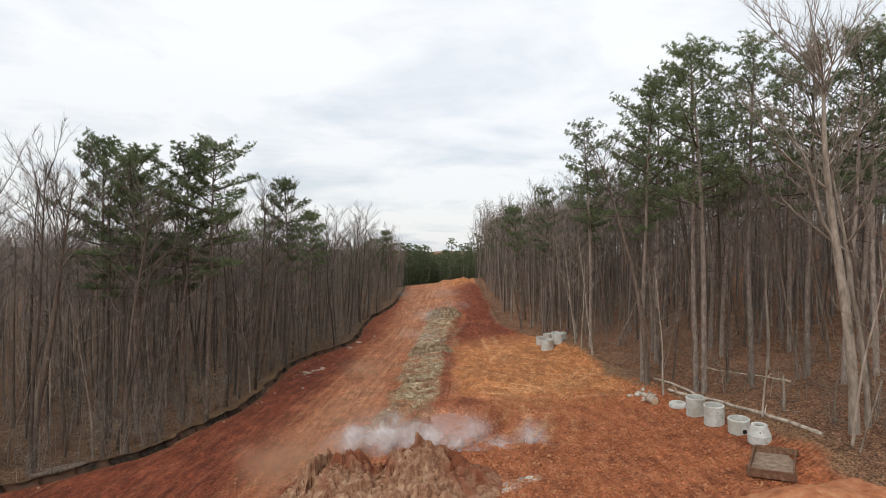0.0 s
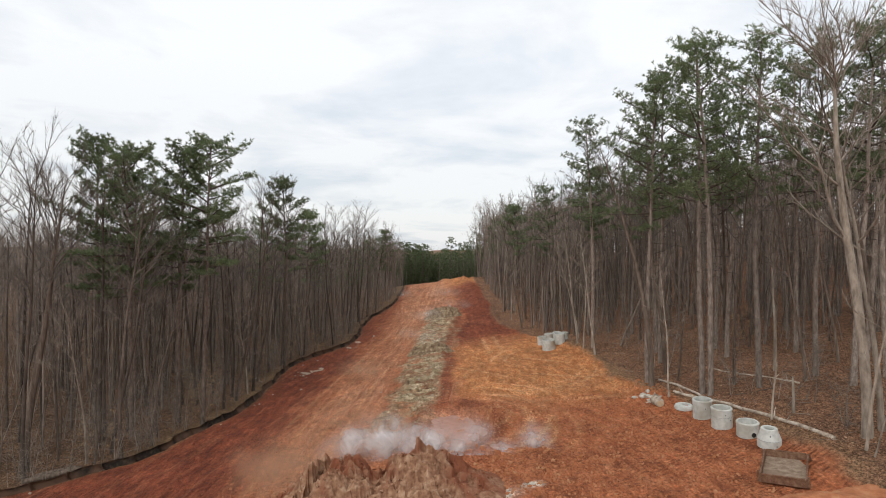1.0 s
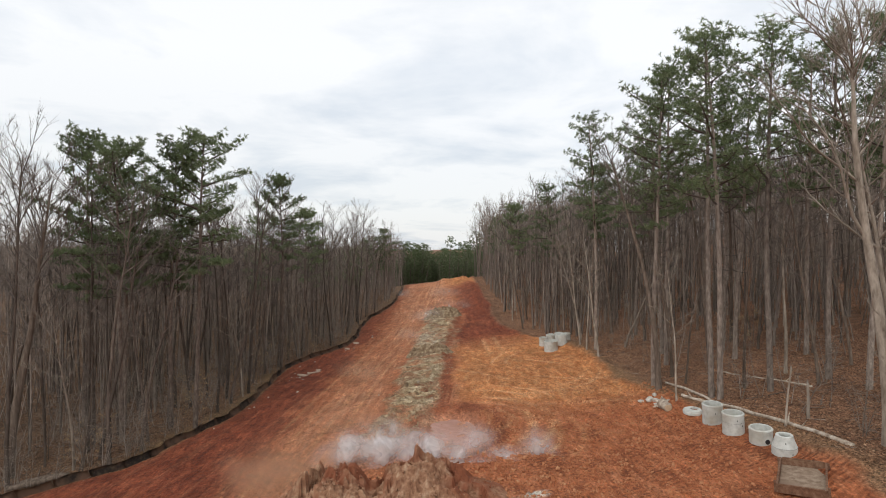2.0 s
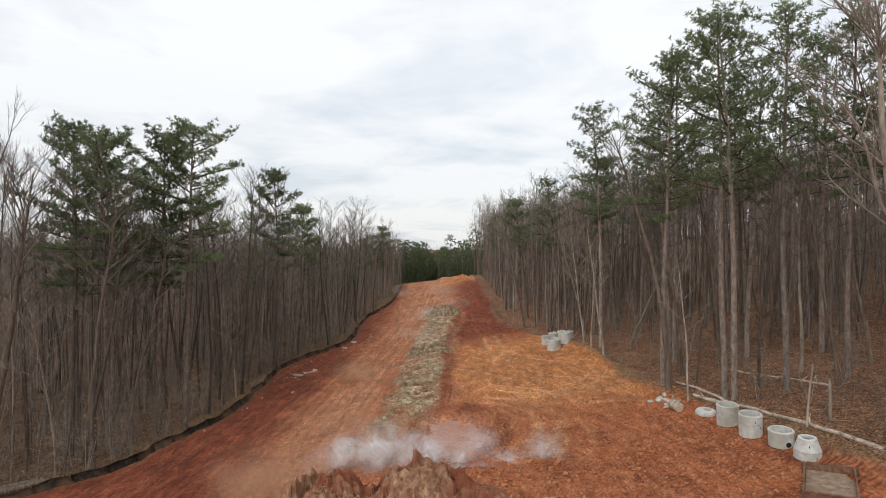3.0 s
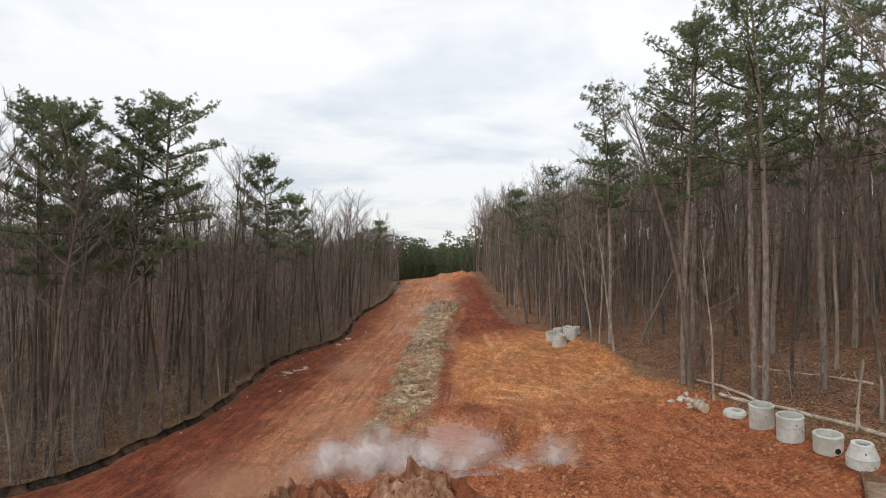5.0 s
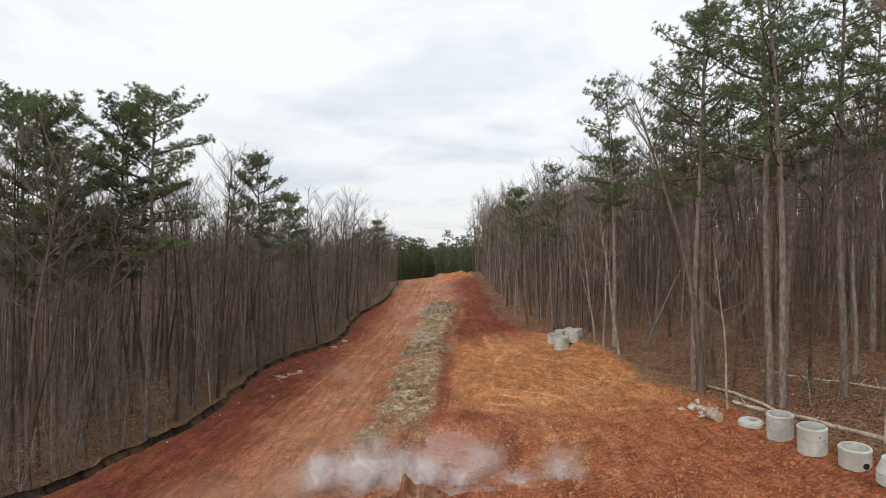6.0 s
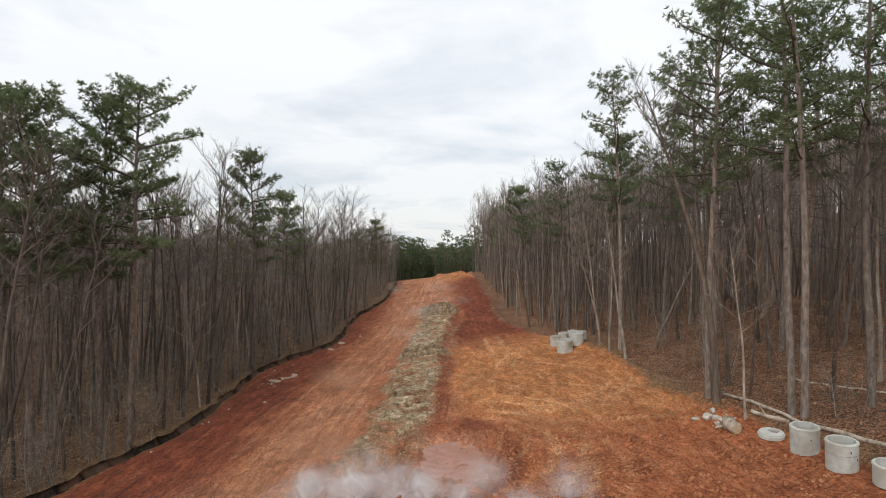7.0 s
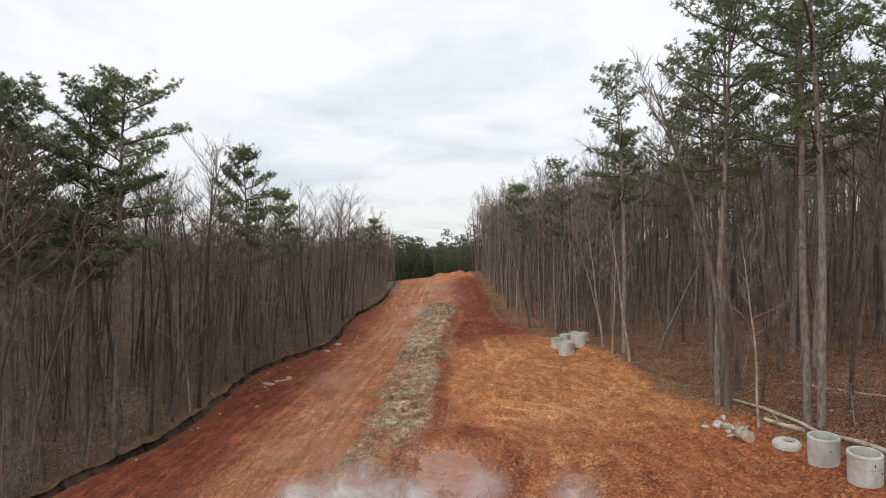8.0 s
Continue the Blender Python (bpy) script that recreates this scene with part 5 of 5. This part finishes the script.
def stone(name, label, x, y, size, seed, mat, group="", lift=0.3):
    rng = random.Random(seed)
    bm = bmesh.new()
    bmesh.ops.create_icosphere(bm, subdivisions=2, radius=1)
    off = Vector((rng.uniform(0, 50), rng.uniform(0, 50), rng.uniform(0, 50)))
    for v in bm.verts:
        k = 1 + 0.55 * noise.noise(v.co * 1.1 + off) + 0.2 * noise.noise(v.co * 3 + off)
        v.co = Vector((v.co.x * size[0], v.co.y * size[1], v.co.z * size[2])) * k
    me = bpy.data.meshes.new(name)
    bm.to_mesh(me)
    bm.free()
    me.materials.append(mat)
    ob = tagged(new(name, me), label, "stone", group)
    ob.matrix_basis = Matrix.Translation((x, y, gz(x, y) + size[2] * lift)) @ pose(0, 0, 0, 0, 0, rng.uniform(0, 360))
    return ob


# a sawn stump end with pale chunks round it
stump = tagged(new("sawn_stump"), "short sawn log with a pale cut face beside the clay", "log")
g = Geo()
g.tube([Vector((0, -0.55, 0.42)), Vector((0, -0.2, 0.44)), Vector((0.06, 0.25, 0.46)), Vector((0.1, 0.6, 0.5))], [0.46, 0.45, 0.5, 0.6], 14, True)
part("bark", g.mesh("bark", PALE_WOOD), stump)
g = Geo()
g.tube([Vector((0, -0.553, 0.42)), Vector((0, -0.565, 0.42))], [0.40, 0.38], 14, True)
part("cut_face", g.mesh("cut_face", CUT_WOOD, False), stump, "pale sawn face")
for k in range(5):
    g = Geo()
    a = 0.4 + 1.1 * k
    g.tube([Vector((0.1, 0.45, 0.5)), Vector((0.1 + 0.75 * math.cos(a), 0.75, 0.5 + 0.55 * math.sin(a))), Vector((0.1 + 1.1 * math.cos(a), 0.85, max(0.05, 0.5 + 0.7 * math.sin(a))))], [0.2, 0.12, 0.04], 6)
    part("root", g.mesh("root", PALE_WOOD), stump)
stump.matrix_basis = Matrix.Translation((19.1, 48.1, gz(19.1, 48.1) - 0.05)) @ pose(0, 0, 0, 0, 0, 12) @ Matrix.Diagonal((0.8, 0.8, 0.8, 1))
for k, (x, y, s) in enumerate(((19.4, 49.1, 0.34), (19.1, 50.0, 0.3), (18.8, 50.5, 0.42), (18.2, 50.9, 0.25), (19.4, 51.0, 0.25), (18.9, 49.4, 0.22))):
    stone("pale_rock", "pale rock lying at the edge of the clay", x, y, (s, s * 0.8, s * 0.6), 40 + k, STONE, "pale rocks")
# broken pale slabs on the red bank
for k, (x, y, w, d, tilt) in enumerate(((-17.6, 82.6, 0.9, 0.4, 12), (-16.4, 84.0, 1.1, 0.45, -8), (-15.9, 85.2, 0.7, 0.35, 20), (-17.0, 83.6, 0.6, 0.4, 30), (-14.2, 101.5, 1.0, 0.5, 6), (-13.2, 106.0, 0.9, 0.5, -10))):
    bm = bmesh.new()
    rng = random.Random(60 + k)
    ring = [(w * rng.uniform(0.75, 1.1) * math.cos(a), d * rng.uniform(0.75, 1.1) * math.sin(a)) for a in np.linspace(0, 6.283, 9)[:-1]]
    low, top = [bm.verts.new((*p, 0)) for p in ring], [bm.verts.new((p[0] * 0.96, p[1] * 0.96, 0.12)) for p in ring]
    bm.faces.new(low[::-1])
    bm.faces.new(top)
    for i in range(8):
        bm.faces.new((low[i], low[(i + 1) % 8], top[(i + 1) % 8], top[i]))
    me = bpy.data.meshes.new("broken_slab")
    bm.to_mesh(me)
    bm.free()
    me.materials.append(SLAB)
    ob = tagged(new("broken_slab", me), "broken pale slab lying tilted on red clay", "rubble", "broken slabs")
    ob.matrix_basis = Matrix.Translation((x, y, gz(x, y) - 0.02)) @ pose(0, 0, 0, tilt, tilt * 0.5, 25 * k)
rng = random.Random(71)
for k in range(30):
    y = rng.uniform(44, 120)
    x = left_edge(y) + rng.uniform(1.0, 6.0) if k % 3 else strip_x(y) + rng.gauss(0, 2.2)
    s = rng.uniform(0.07, 0.2)
    stone("stone", "small pale stone on the clay", float(x), y, (s, s * 0.85, s * 0.7), 100 + k, STONE_DUSTY, "loose stones")


# ---------------------------------------------------------------- heaps of clay
def heap(name, label, x0, x1, y0, y1, cell, shape, mat, category="dirt pile"):
    xs, ys = np.arange(x0, x1, cell), np.arange(y0, y1, cell)
    X, Y = np.meshgrid(xs, ys)
    H = shape(X, Y)
    edge = np.minimum(np.minimum(X - x0, x1 - cell - X), np.minimum(Y - y0, y1 - cell - Y))
    Z = ground_z(X, Y) + H * step(0, 0.8, edge) - 0.25 * (1 - step(0, 0.8, edge)) - 0.05
    n, m = len(xs), len(ys)
    i = np.arange(n * m).reshape(m, n)
    me = bpy.data.meshes.new(name)
    me.from_pydata(np.stack([X, Y, Z], -1).reshape(-1, 3), [], np.stack([i[:-1, :-1], i[:-1, 1:], i[1:, 1:], i[1:, :-1]], -1).reshape(-1, 4))
    me.materials.append(mat)
    me.update()
    return tagged(new(name, me), label, category)


FACETS = np.random.RandomState(3).rand(150, 5)


def facets(X, Y, x0, x1, y0, y1, tilt, lift):
    """Broken slabs: each spot takes the tilted plane of its nearest centre."""
    cx, cy = x0 + FACETS[:, 0] * (x1 - x0), y0 + FACETS[:, 1] * (y1 - y0)
    d = (X[..., None] - cx) ** 2 + ((Y[..., None] - cy) * 1.2) ** 2
    k = d.argmin(-1)
    two = np.partition(d, 1, axis=-1)
    crack = np.exp(-((np.sqrt(two[..., 1]) - np.sqrt(two[..., 0])) / 0.09) ** 2)
    return (FACETS[k, 2] - 0.5) * tilt * (X - cx[k]) + (FACETS[k, 3] - 0.5) * tilt * (Y - cy[k]) + (FACETS[k, 4] - 0.5) * lift - 0.16 * crack


def blasted(X, Y):
    X, Y = np.asarray(X, float), np.asarray(Y, float)
    wx = X + 0.5 * (layered(X * 0.9, Y * 0.9, 3, 5) - 0.5)
    wy = Y + 0.5 * (layered(X * 0.9, Y * 0.9, 3, 6) - 0.5)

    def peak(cx, cy, h, wide, front, back):
        dy = np.where(wy < cy, (cy - wy) / front, (wy - cy) / back)
        return h * np.clip(1 - np.sqrt(((wx - cx) / wide) ** 2 + dy ** 2), 0, 1)
    h = np.maximum.reduce([peak(-5.9, 36.9, 4.4, 3.9, 5.6, 2.8), peak(-0.6, 37.0, 4.1, 4.0, 5.6, 2.6), peak(1.4, 37.2, 2.1, 3.6, 4.8, 2.4), peak(-3.0, 35.4, 1.7, 3.6, 4.6, 2.2), peak(-7.8, 36.4, 2.0, 3.4, 4.4, 2.6)])
    h = np.minimum(h, 2.5 + 1.9 * (layered(X * 1.5, Y * 1.3, 3, 27) - 0.4))
    on = step(0.15, 1.3, h)
    return h + on * (facets(X, Y, -10.5, 5.0, 32.5, 39.5, 1.1, 0.5) + 0.3 * (layered(X * 1.6, Y * 1.6, 3, 23) - 0.5)
                    - 0.45 * step(0.6, 1.8, h) * np.abs(2 * layered(X * 1.7, Y * 1.4, 4, 29) - 1) + 0.22 * step(0.5, 1.5, h) * (rough(X * 5.5, Y * 5.5, 37) - 0.4))


def furrowed(cx, cy, high, wide, deep_):
    """A dumped mound with a steep broken brow."""
    def shape(X, Y):
        X, Y = np.asarray(X, float), np.asarray(Y, float)
        wy = Y + 1.4 * (layered(X * 0.7, Y * 0.4, 3, 8) - 0.5)
        dy = np.where(wy < cy, (cy - wy) / (deep_ * 0.8), (wy - cy) / (deep_ * 1.5))
        h = high * np.clip(1 - np.sqrt(((X - cx) / wide) ** 4 + dy ** 2), 0, 1)
        return h * (0.45 + 1.1 * layered(X * 1.2, Y * 0.8, 4, 9)) + step(0.1, 0.6, h) * 0.75 * (np.abs(2 * layered(X * 1.5, Y * 1.5, 3, 12) - 1) - 0.3)
    return shape


heap("spoil_mound", "craggy heap of broken red and tan clay", -12.5, 6.5, 31.0, 41.0, 0.11, blasted, HEAP)
heap("clay_mound", "low mound of loose red clay beside the steel box", 15.0, 25.0, 26.0, 31.6, 0.16,
     lambda X, Y: np.clip(1.1 * np.exp(-((X - 19.6) / 2.6) ** 2 - ((Y - 29.0) / 1.7) ** 2) + 0.25 * (layered(X * 1.2, Y * 1.2, 3, 8) - 0.5), -0.2, 3), CLOD)


# lower stops kept dark to paint in the shade of the mounds' steep brows
SPOIL = material("grey_spoil", [(0.09, 0.05, 0.028), (0.22, 0.15, 0.09), (0.44, 0.35, 0.23)], 1.8, 0.95, 0.9, 4)
heap("spoil_mound", "low mound of grey-brown broken spoil on the strip", -5.0, 5.0, 82.0, 93.0, 0.17, furrowed(0.1, 87.6, 1.35, 3.6, 2.4), SPOIL)
heap("spoil_mound", "larger mound of brown spoil at the strip's end", -3.0, 9.0, 119.0, 132.0, 0.2, furrowed(2.9, 125.8, 1.9, 4.2, 3.2), SPOIL)


# loose clods, too many to count
def clods(name, label, n, spread, seed, mat, over=None):
    rng = np.random.RandomState(seed)
    bm = bmesh.new()
    bmesh.ops.create_icosphere(bm, subdivisions=1, radius=0.8)
    v0 = np.array([tuple(v.co) for v in bm.verts])
    f0 = np.array([[v.index for v in f.verts] for f in bm.faces])
    bm.free()
    x, y, s = spread(rng, n)
    z = ground_z(x, y) + (np.maximum(over(x, y), 0) if over else 0)
    vs = v0[None] * s[:, None, None] * (1 + 1.0 * (rng.rand(n, len(v0), 1) - 0.5)) * (0.55 + 0.9 * rng.rand(n, 1, 3))
    vs = vs + np.stack([x, y, z + 0.3 * s], -1)[:, None, :]
    fs = f0[None] + (np.arange(n) * len(v0))[:, None, None]
    me = bpy.data.meshes.new(name)
    me.from_pydata(vs.reshape(-1, 3), [], fs.reshape(-1, 3))
    me.materials.append(mat)
    me.update()
    return tagged(new(name, me), label, "clods", kind="stuff")


def near_heap(r, n):
    return r.normal(-1.5, 5.5, n), r.normal(38.5, 3.2, n), 0.03 + 0.16 * r.rand(n) ** 3


def over_red(r, n):
    x = r.uniform(4, 21, n)
    y = 30 + 24.5 * r.rand(n) ** 0.8
    return x, y, 0.025 + 0.10 * r.rand(n) ** 2.5


def down_strip(r, n):
    y = 48 + 88 * r.rand(n) ** 1.4
    return strip_x(y) + r.normal(0, 1.4, n), y, 0.025 + 0.1 * r.rand(n) ** 3


def on_heap(r, n):
    return r.uniform(-9.5, 4.2, n), r.uniform(33.8, 38.8, n), 0.02 + 0.09 * r.rand(n) ** 3


clods("clods", "broken lumps of clay on the heap", 900, on_heap, 6, HEAP, blasted)
clods("clods", "red clods scattered round the heap", 1800, near_heap, 1, CLOD)
clods("clods", "small red clods over the churned clay", 7500, over_red, 2, CLOD)
GREY_CLOD = material("grey_clods", [(0.17, 0.10, 0.055), (0.31, 0.22, 0.13), (0.42, 0.33, 0.21)], 1.0, 0.95, 0.3, 6)
clods("clods", "grey-green lumps along the spoil strip", 2600, down_strip, 3, GREY_CLOD)

# puddle in the hollow
bm = bmesh.new()
ring = []
for k in range(64):
    a = 2 * math.pi * k / 64
    r = 1 + 0.2 * float(layered(3 + 1.7 * math.cos(a), 3 + 1.7 * math.sin(a), 4, 33) - 0.5) * 2
    ring.append(bm.verts.new((2.9 * r * math.cos(a), 5.6 * r * math.sin(a), 0)))
bm.faces.new(ring)
me = bpy.data.meshes.new("puddle")
bm.to_mesh(me)
bm.free()
me.materials.append(PUDDLE)
puddle = tagged(new("puddle", me), "shallow pinkish mud puddle in the clay hollow", "puddle", kind="structure")
puddle.location = (2.2, 49.6, -2.56)


# ---------------------------------------------------------------- drifting dust: thin curling veils
def veil_material(name, colour, thick):
    m = bpy.data.materials.new(name)
    m.use_nodes = True
    n, l = m.node_tree.nodes, m.node_tree.links
    n.remove(n["Principled BSDF"])
    d, t, mix, tr = n.new("ShaderNodeBsdfDiffuse"), n.new("ShaderNodeBsdfTranslucent"), n.new("ShaderNodeMixShader"), n.new("ShaderNodeBsdfTransparent")
    for b in (d, t):
        b.inputs["Color"].default_value = (*colour, 1)
    mix.inputs[0].default_value = 0.5
    l.new(d.outputs[0], mix.inputs[1])
    l.new(t.outputs[0], mix.inputs[2])
    a = n.new("ShaderNodeAttribute")
    a.attribute_name = "soft"
    tc, noi, rng_ = n.new("ShaderNodeTexCoord"), n.new("ShaderNodeTexNoise"), n.new("ShaderNodeMapRange")
    noi.inputs["Scale"].default_value, noi.inputs["Detail"].default_value, noi.inputs["Distortion"].default_value = 0.9, 5.0, 0.8
    l.new(tc.outputs["Object"], noi.inputs["Vector"])
    rng_.inputs["From Min"].default_value, rng_.inputs["From Max"].default_value = 0.25, 0.68
    l.new(noi.outputs["Fac"], rng_.inputs["Value"])
    k, k2 = n.new("ShaderNodeMath"), n.new("ShaderNodeMath")
    k.operation = k2.operation = "MULTIPLY"
    k2.inputs[1].default_value = thick
    l.new(a.outputs["Fac"], k.inputs[0])
    l.new(rng_.outputs["Result"], k.inputs[1])
    l.new(k.outputs[0], k2.inputs[0])
    out = n.new("ShaderNodeMixShader")
    l.new(k2.outputs[0], out.inputs[0])
    l.new(tr.outputs[0], out.inputs[1])
    l.new(mix.outputs[0], out.inputs[2])
    l.new(out.outputs[0], n["Material Output"].inputs["Surface"])
    return m


def dust(name, label, clouds, mat, seed):
    """Overlapping curled veils round each centre: count, place, spread, size across and up."""
    r = np.random.RandomState(seed)
    N = 18
    u, v = np.meshgrid(np.linspace(-1, 1, N), np.linspace(-1, 1, N))
    vs, fs, soft, base = [], [], [], 0
    i = np.arange(N * N).reshape(N, N)
    quad = np.stack([i[:-1, :-1], i[:-1, 1:], i[1:, 1:], i[1:, :-1]], -1).reshape(-1, 4)
    for count, c, spread, across, high in clouds:
        for _ in range(count):
            p = r.normal(0, 1, 3) * spread + c
            w, h = across * r.uniform(0.6, 1.2), high * r.uniform(0.6, 1.2)
            turn, lean = r.normal(0, 0.35), r.normal(-0.35, 0.25)
            bulge = 0.35 * (layered(u * 1.3 + 9 * r.rand(), v * 1.3 + 9 * r.rand(), 2, 7) - 0.5) * min(w, h) * 2
            x, y, z = u * w, bulge + v * h * math.sin(-lean) * 0.6, v * h
            px, py = x * math.cos(turn) - y * math.sin(turn), x * math.sin(turn) + y * math.cos(turn)
            vs.append(np.stack([px + p[0], py + p[1], z + p[2]], -1).reshape(-1, 3))
            fall = np.clip(1 - np.hypot(u, v), 0, 1)
            soft.append((fall * fall * (3 - 2 * fall)).ravel())
            fs.append(quad + base)
            base += N * N
    me = bpy.data.meshes.new(name)
    me.from_pydata(np.concatenate(vs), [], np.concatenate(fs))
    me.attributes.new("soft", "FLOAT", "POINT").data.foreach_set("value", np.concatenate(soft).astype(np.float32))
    me.materials.append(mat)
    me.shade_smooth()
    me.update()
    return tagged(new(name, me), label, "dust", kind="stuff")


WHITE_VEIL = veil_material("white_dust", (0.84, 0.84, 0.85), 0.95)
FAINT_VEIL = veil_material("faint_dust", (0.80, 0.79, 0.80), 0.5)
TAN_VEIL = veil_material("tan_dust", (0.60, 0.38, 0.25), 0.5)
HAZE_VEIL = veil_material("pale_dust", (0.74, 0.66, 0.59), 0.42)
dust("dust_cloud", "white blasting dust drifting low behind the clay heap", [
    (2, (-5.2, 44.4, -1.7), (0.4, 0.4, 0.2), 2.9, 2.1), (2, (-3.0, 44.0, -1.5), (0.4, 0.4, 0.25), 2.8, 2.0), (2, (-0.6, 44.3, -1.4), (0.3, 0.3, 0.2), 2.7, 1.9),
    (2, (2.2, 42.8, -2.2), (0.5, 0.4, 0.1), 3.1, 1.3), (2, (5.2, 42.4, -2.2), (0.5, 0.3, 0.1), 2.7, 1.2)], WHITE_VEIL, 4)
dust("dust_cloud", "faint wisps of dust over the churned clay", [
    (1, (-7.6, 43.5, -2.4), (0.4, 0.4, 0.15), 2.4, 1.4), (2, (3.6, 44.6, -1.0), (0.8, 0.4, 0.3), 2.0, 1.9), (2, (8.2, 42.8, -1.2), (0.5, 0.3, 0.2), 1.9, 1.4)], FAINT_VEIL, 14)
dust("dust_haze", "thin pale dust hanging over the spoil strip", [(2, (-3.5, 100, -2.6), (1.6, 5, 0.3), 4.5, 2.0), (2, (0.5, 125, -1.6), (2.5, 5, 0.3), 5.5, 2.2), (2, (6.0, 136, -0.6), (1.5, 4, 0.3), 4.0, 1.8), (2, (2.0, 155, 0.2), (3, 6, 0.3), 6.5, 2.2)], HAZE_VEIL, 8)
dust("dust_haze", "thin tan dust hanging over the haul road", [(4, (-10.0, 41, -2.4), (1.4, 2.0, 0.4), 5.0, 2.6), (2, (-8, 54, -2.8), (1.5, 3.0, 0.4), 4.5, 1.9), (2, (-7, 72, -3.0), (2, 6, 0.4), 5, 1.8)], TAN_VEIL, 5)


# ---------------------------------------------------------------- fallen leaves and sticks on the floor of the wood
def fallen_leaves(name, label, x, y, mat, seed):
    r = np.random.RandomState(seed)
    n = len(x)
    z = ground_z(x, y) + 0.03
    a = r.rand(n) * 6.283
    size = 0.03 + 0.045 * r.rand(n)
    tilt = r.normal(0, 0.35, (n, 2))
    corners = []
    for u, v in ((-1, -0.6), (1, -0.6), (1, 0.6), (-1, 0.6)):
        dx, dy = (u * np.cos(a) - v * np.sin(a)) * size, (u * np.sin(a) + v * np.cos(a)) * size
        corners.append(np.stack([x + dx, y + dy, z + dx * tilt[:, 0] + dy * tilt[:, 1] + 0.02], -1))
    me = bpy.data.meshes.new(name)
    me.from_pydata(np.stack(corners, 1).reshape(-1, 3), [], np.arange(4 * n).reshape(-1, 4))
    me.materials.append(mat)
    me.update()
    return tagged(new(name, me), label, "leaf litter", kind="stuff")


LEAVES = material("fallen_leaves", [(0.13, 0.065, 0.035), (0.23, 0.125, 0.068), (0.34, 0.22, 0.135)], 0.7, 0.85, 0)
by_island(LEAVES, 0.35, 1.7)
r = np.random.RandomState(9)
ly = 33 + 60 * r.rand(22000) ** 1.3
lx = right_edge(ly) + 0.6 + 24 * r.rand(22000) ** 1.1
fallen_leaves("leaf_litter", "brown fallen leaves on the hillside floor", lx, ly, LEAVES, 10)
ly = 42 + 60 * r.rand(14000) ** 1.2
lx = left_edge(ly) - 0.5 - 14 * r.rand(14000) ** 1.2
fallen_leaves("leaf_litter", "brown fallen leaves behind the fence", lx, ly, LEAVES, 11)
sticks = Geo()
rng = random.Random(77)
for k in range(420):
    y = 34 + 50 * rng.random()
    x = float(right_edge(y)) + 1.0 + 18 * rng.random() if k % 3 else float(left_edge(y + 10)) - 1 - 8 * rng.random()
    y = y if k % 3 else y + 10
    a, size = rng.uniform(0, 6.3), rng.uniform(0.5, 2.4)
    p = Vector((x, y, gz(x, y) + 0.05))
    q = Vector((x + size * math.cos(a), y + size * math.sin(a), gz(x + size * math.cos(a), y + size * math.sin(a)) + 0.08 + 0.15 * rng.random()))
    sticks.spike(p, q, rng.uniform(0.012, 0.035))
tagged(new("fallen_sticks", sticks.mesh("fallen_sticks", BRUSH)), "small fallen sticks scattered in the leaf litter", "sticks", kind="stuff")
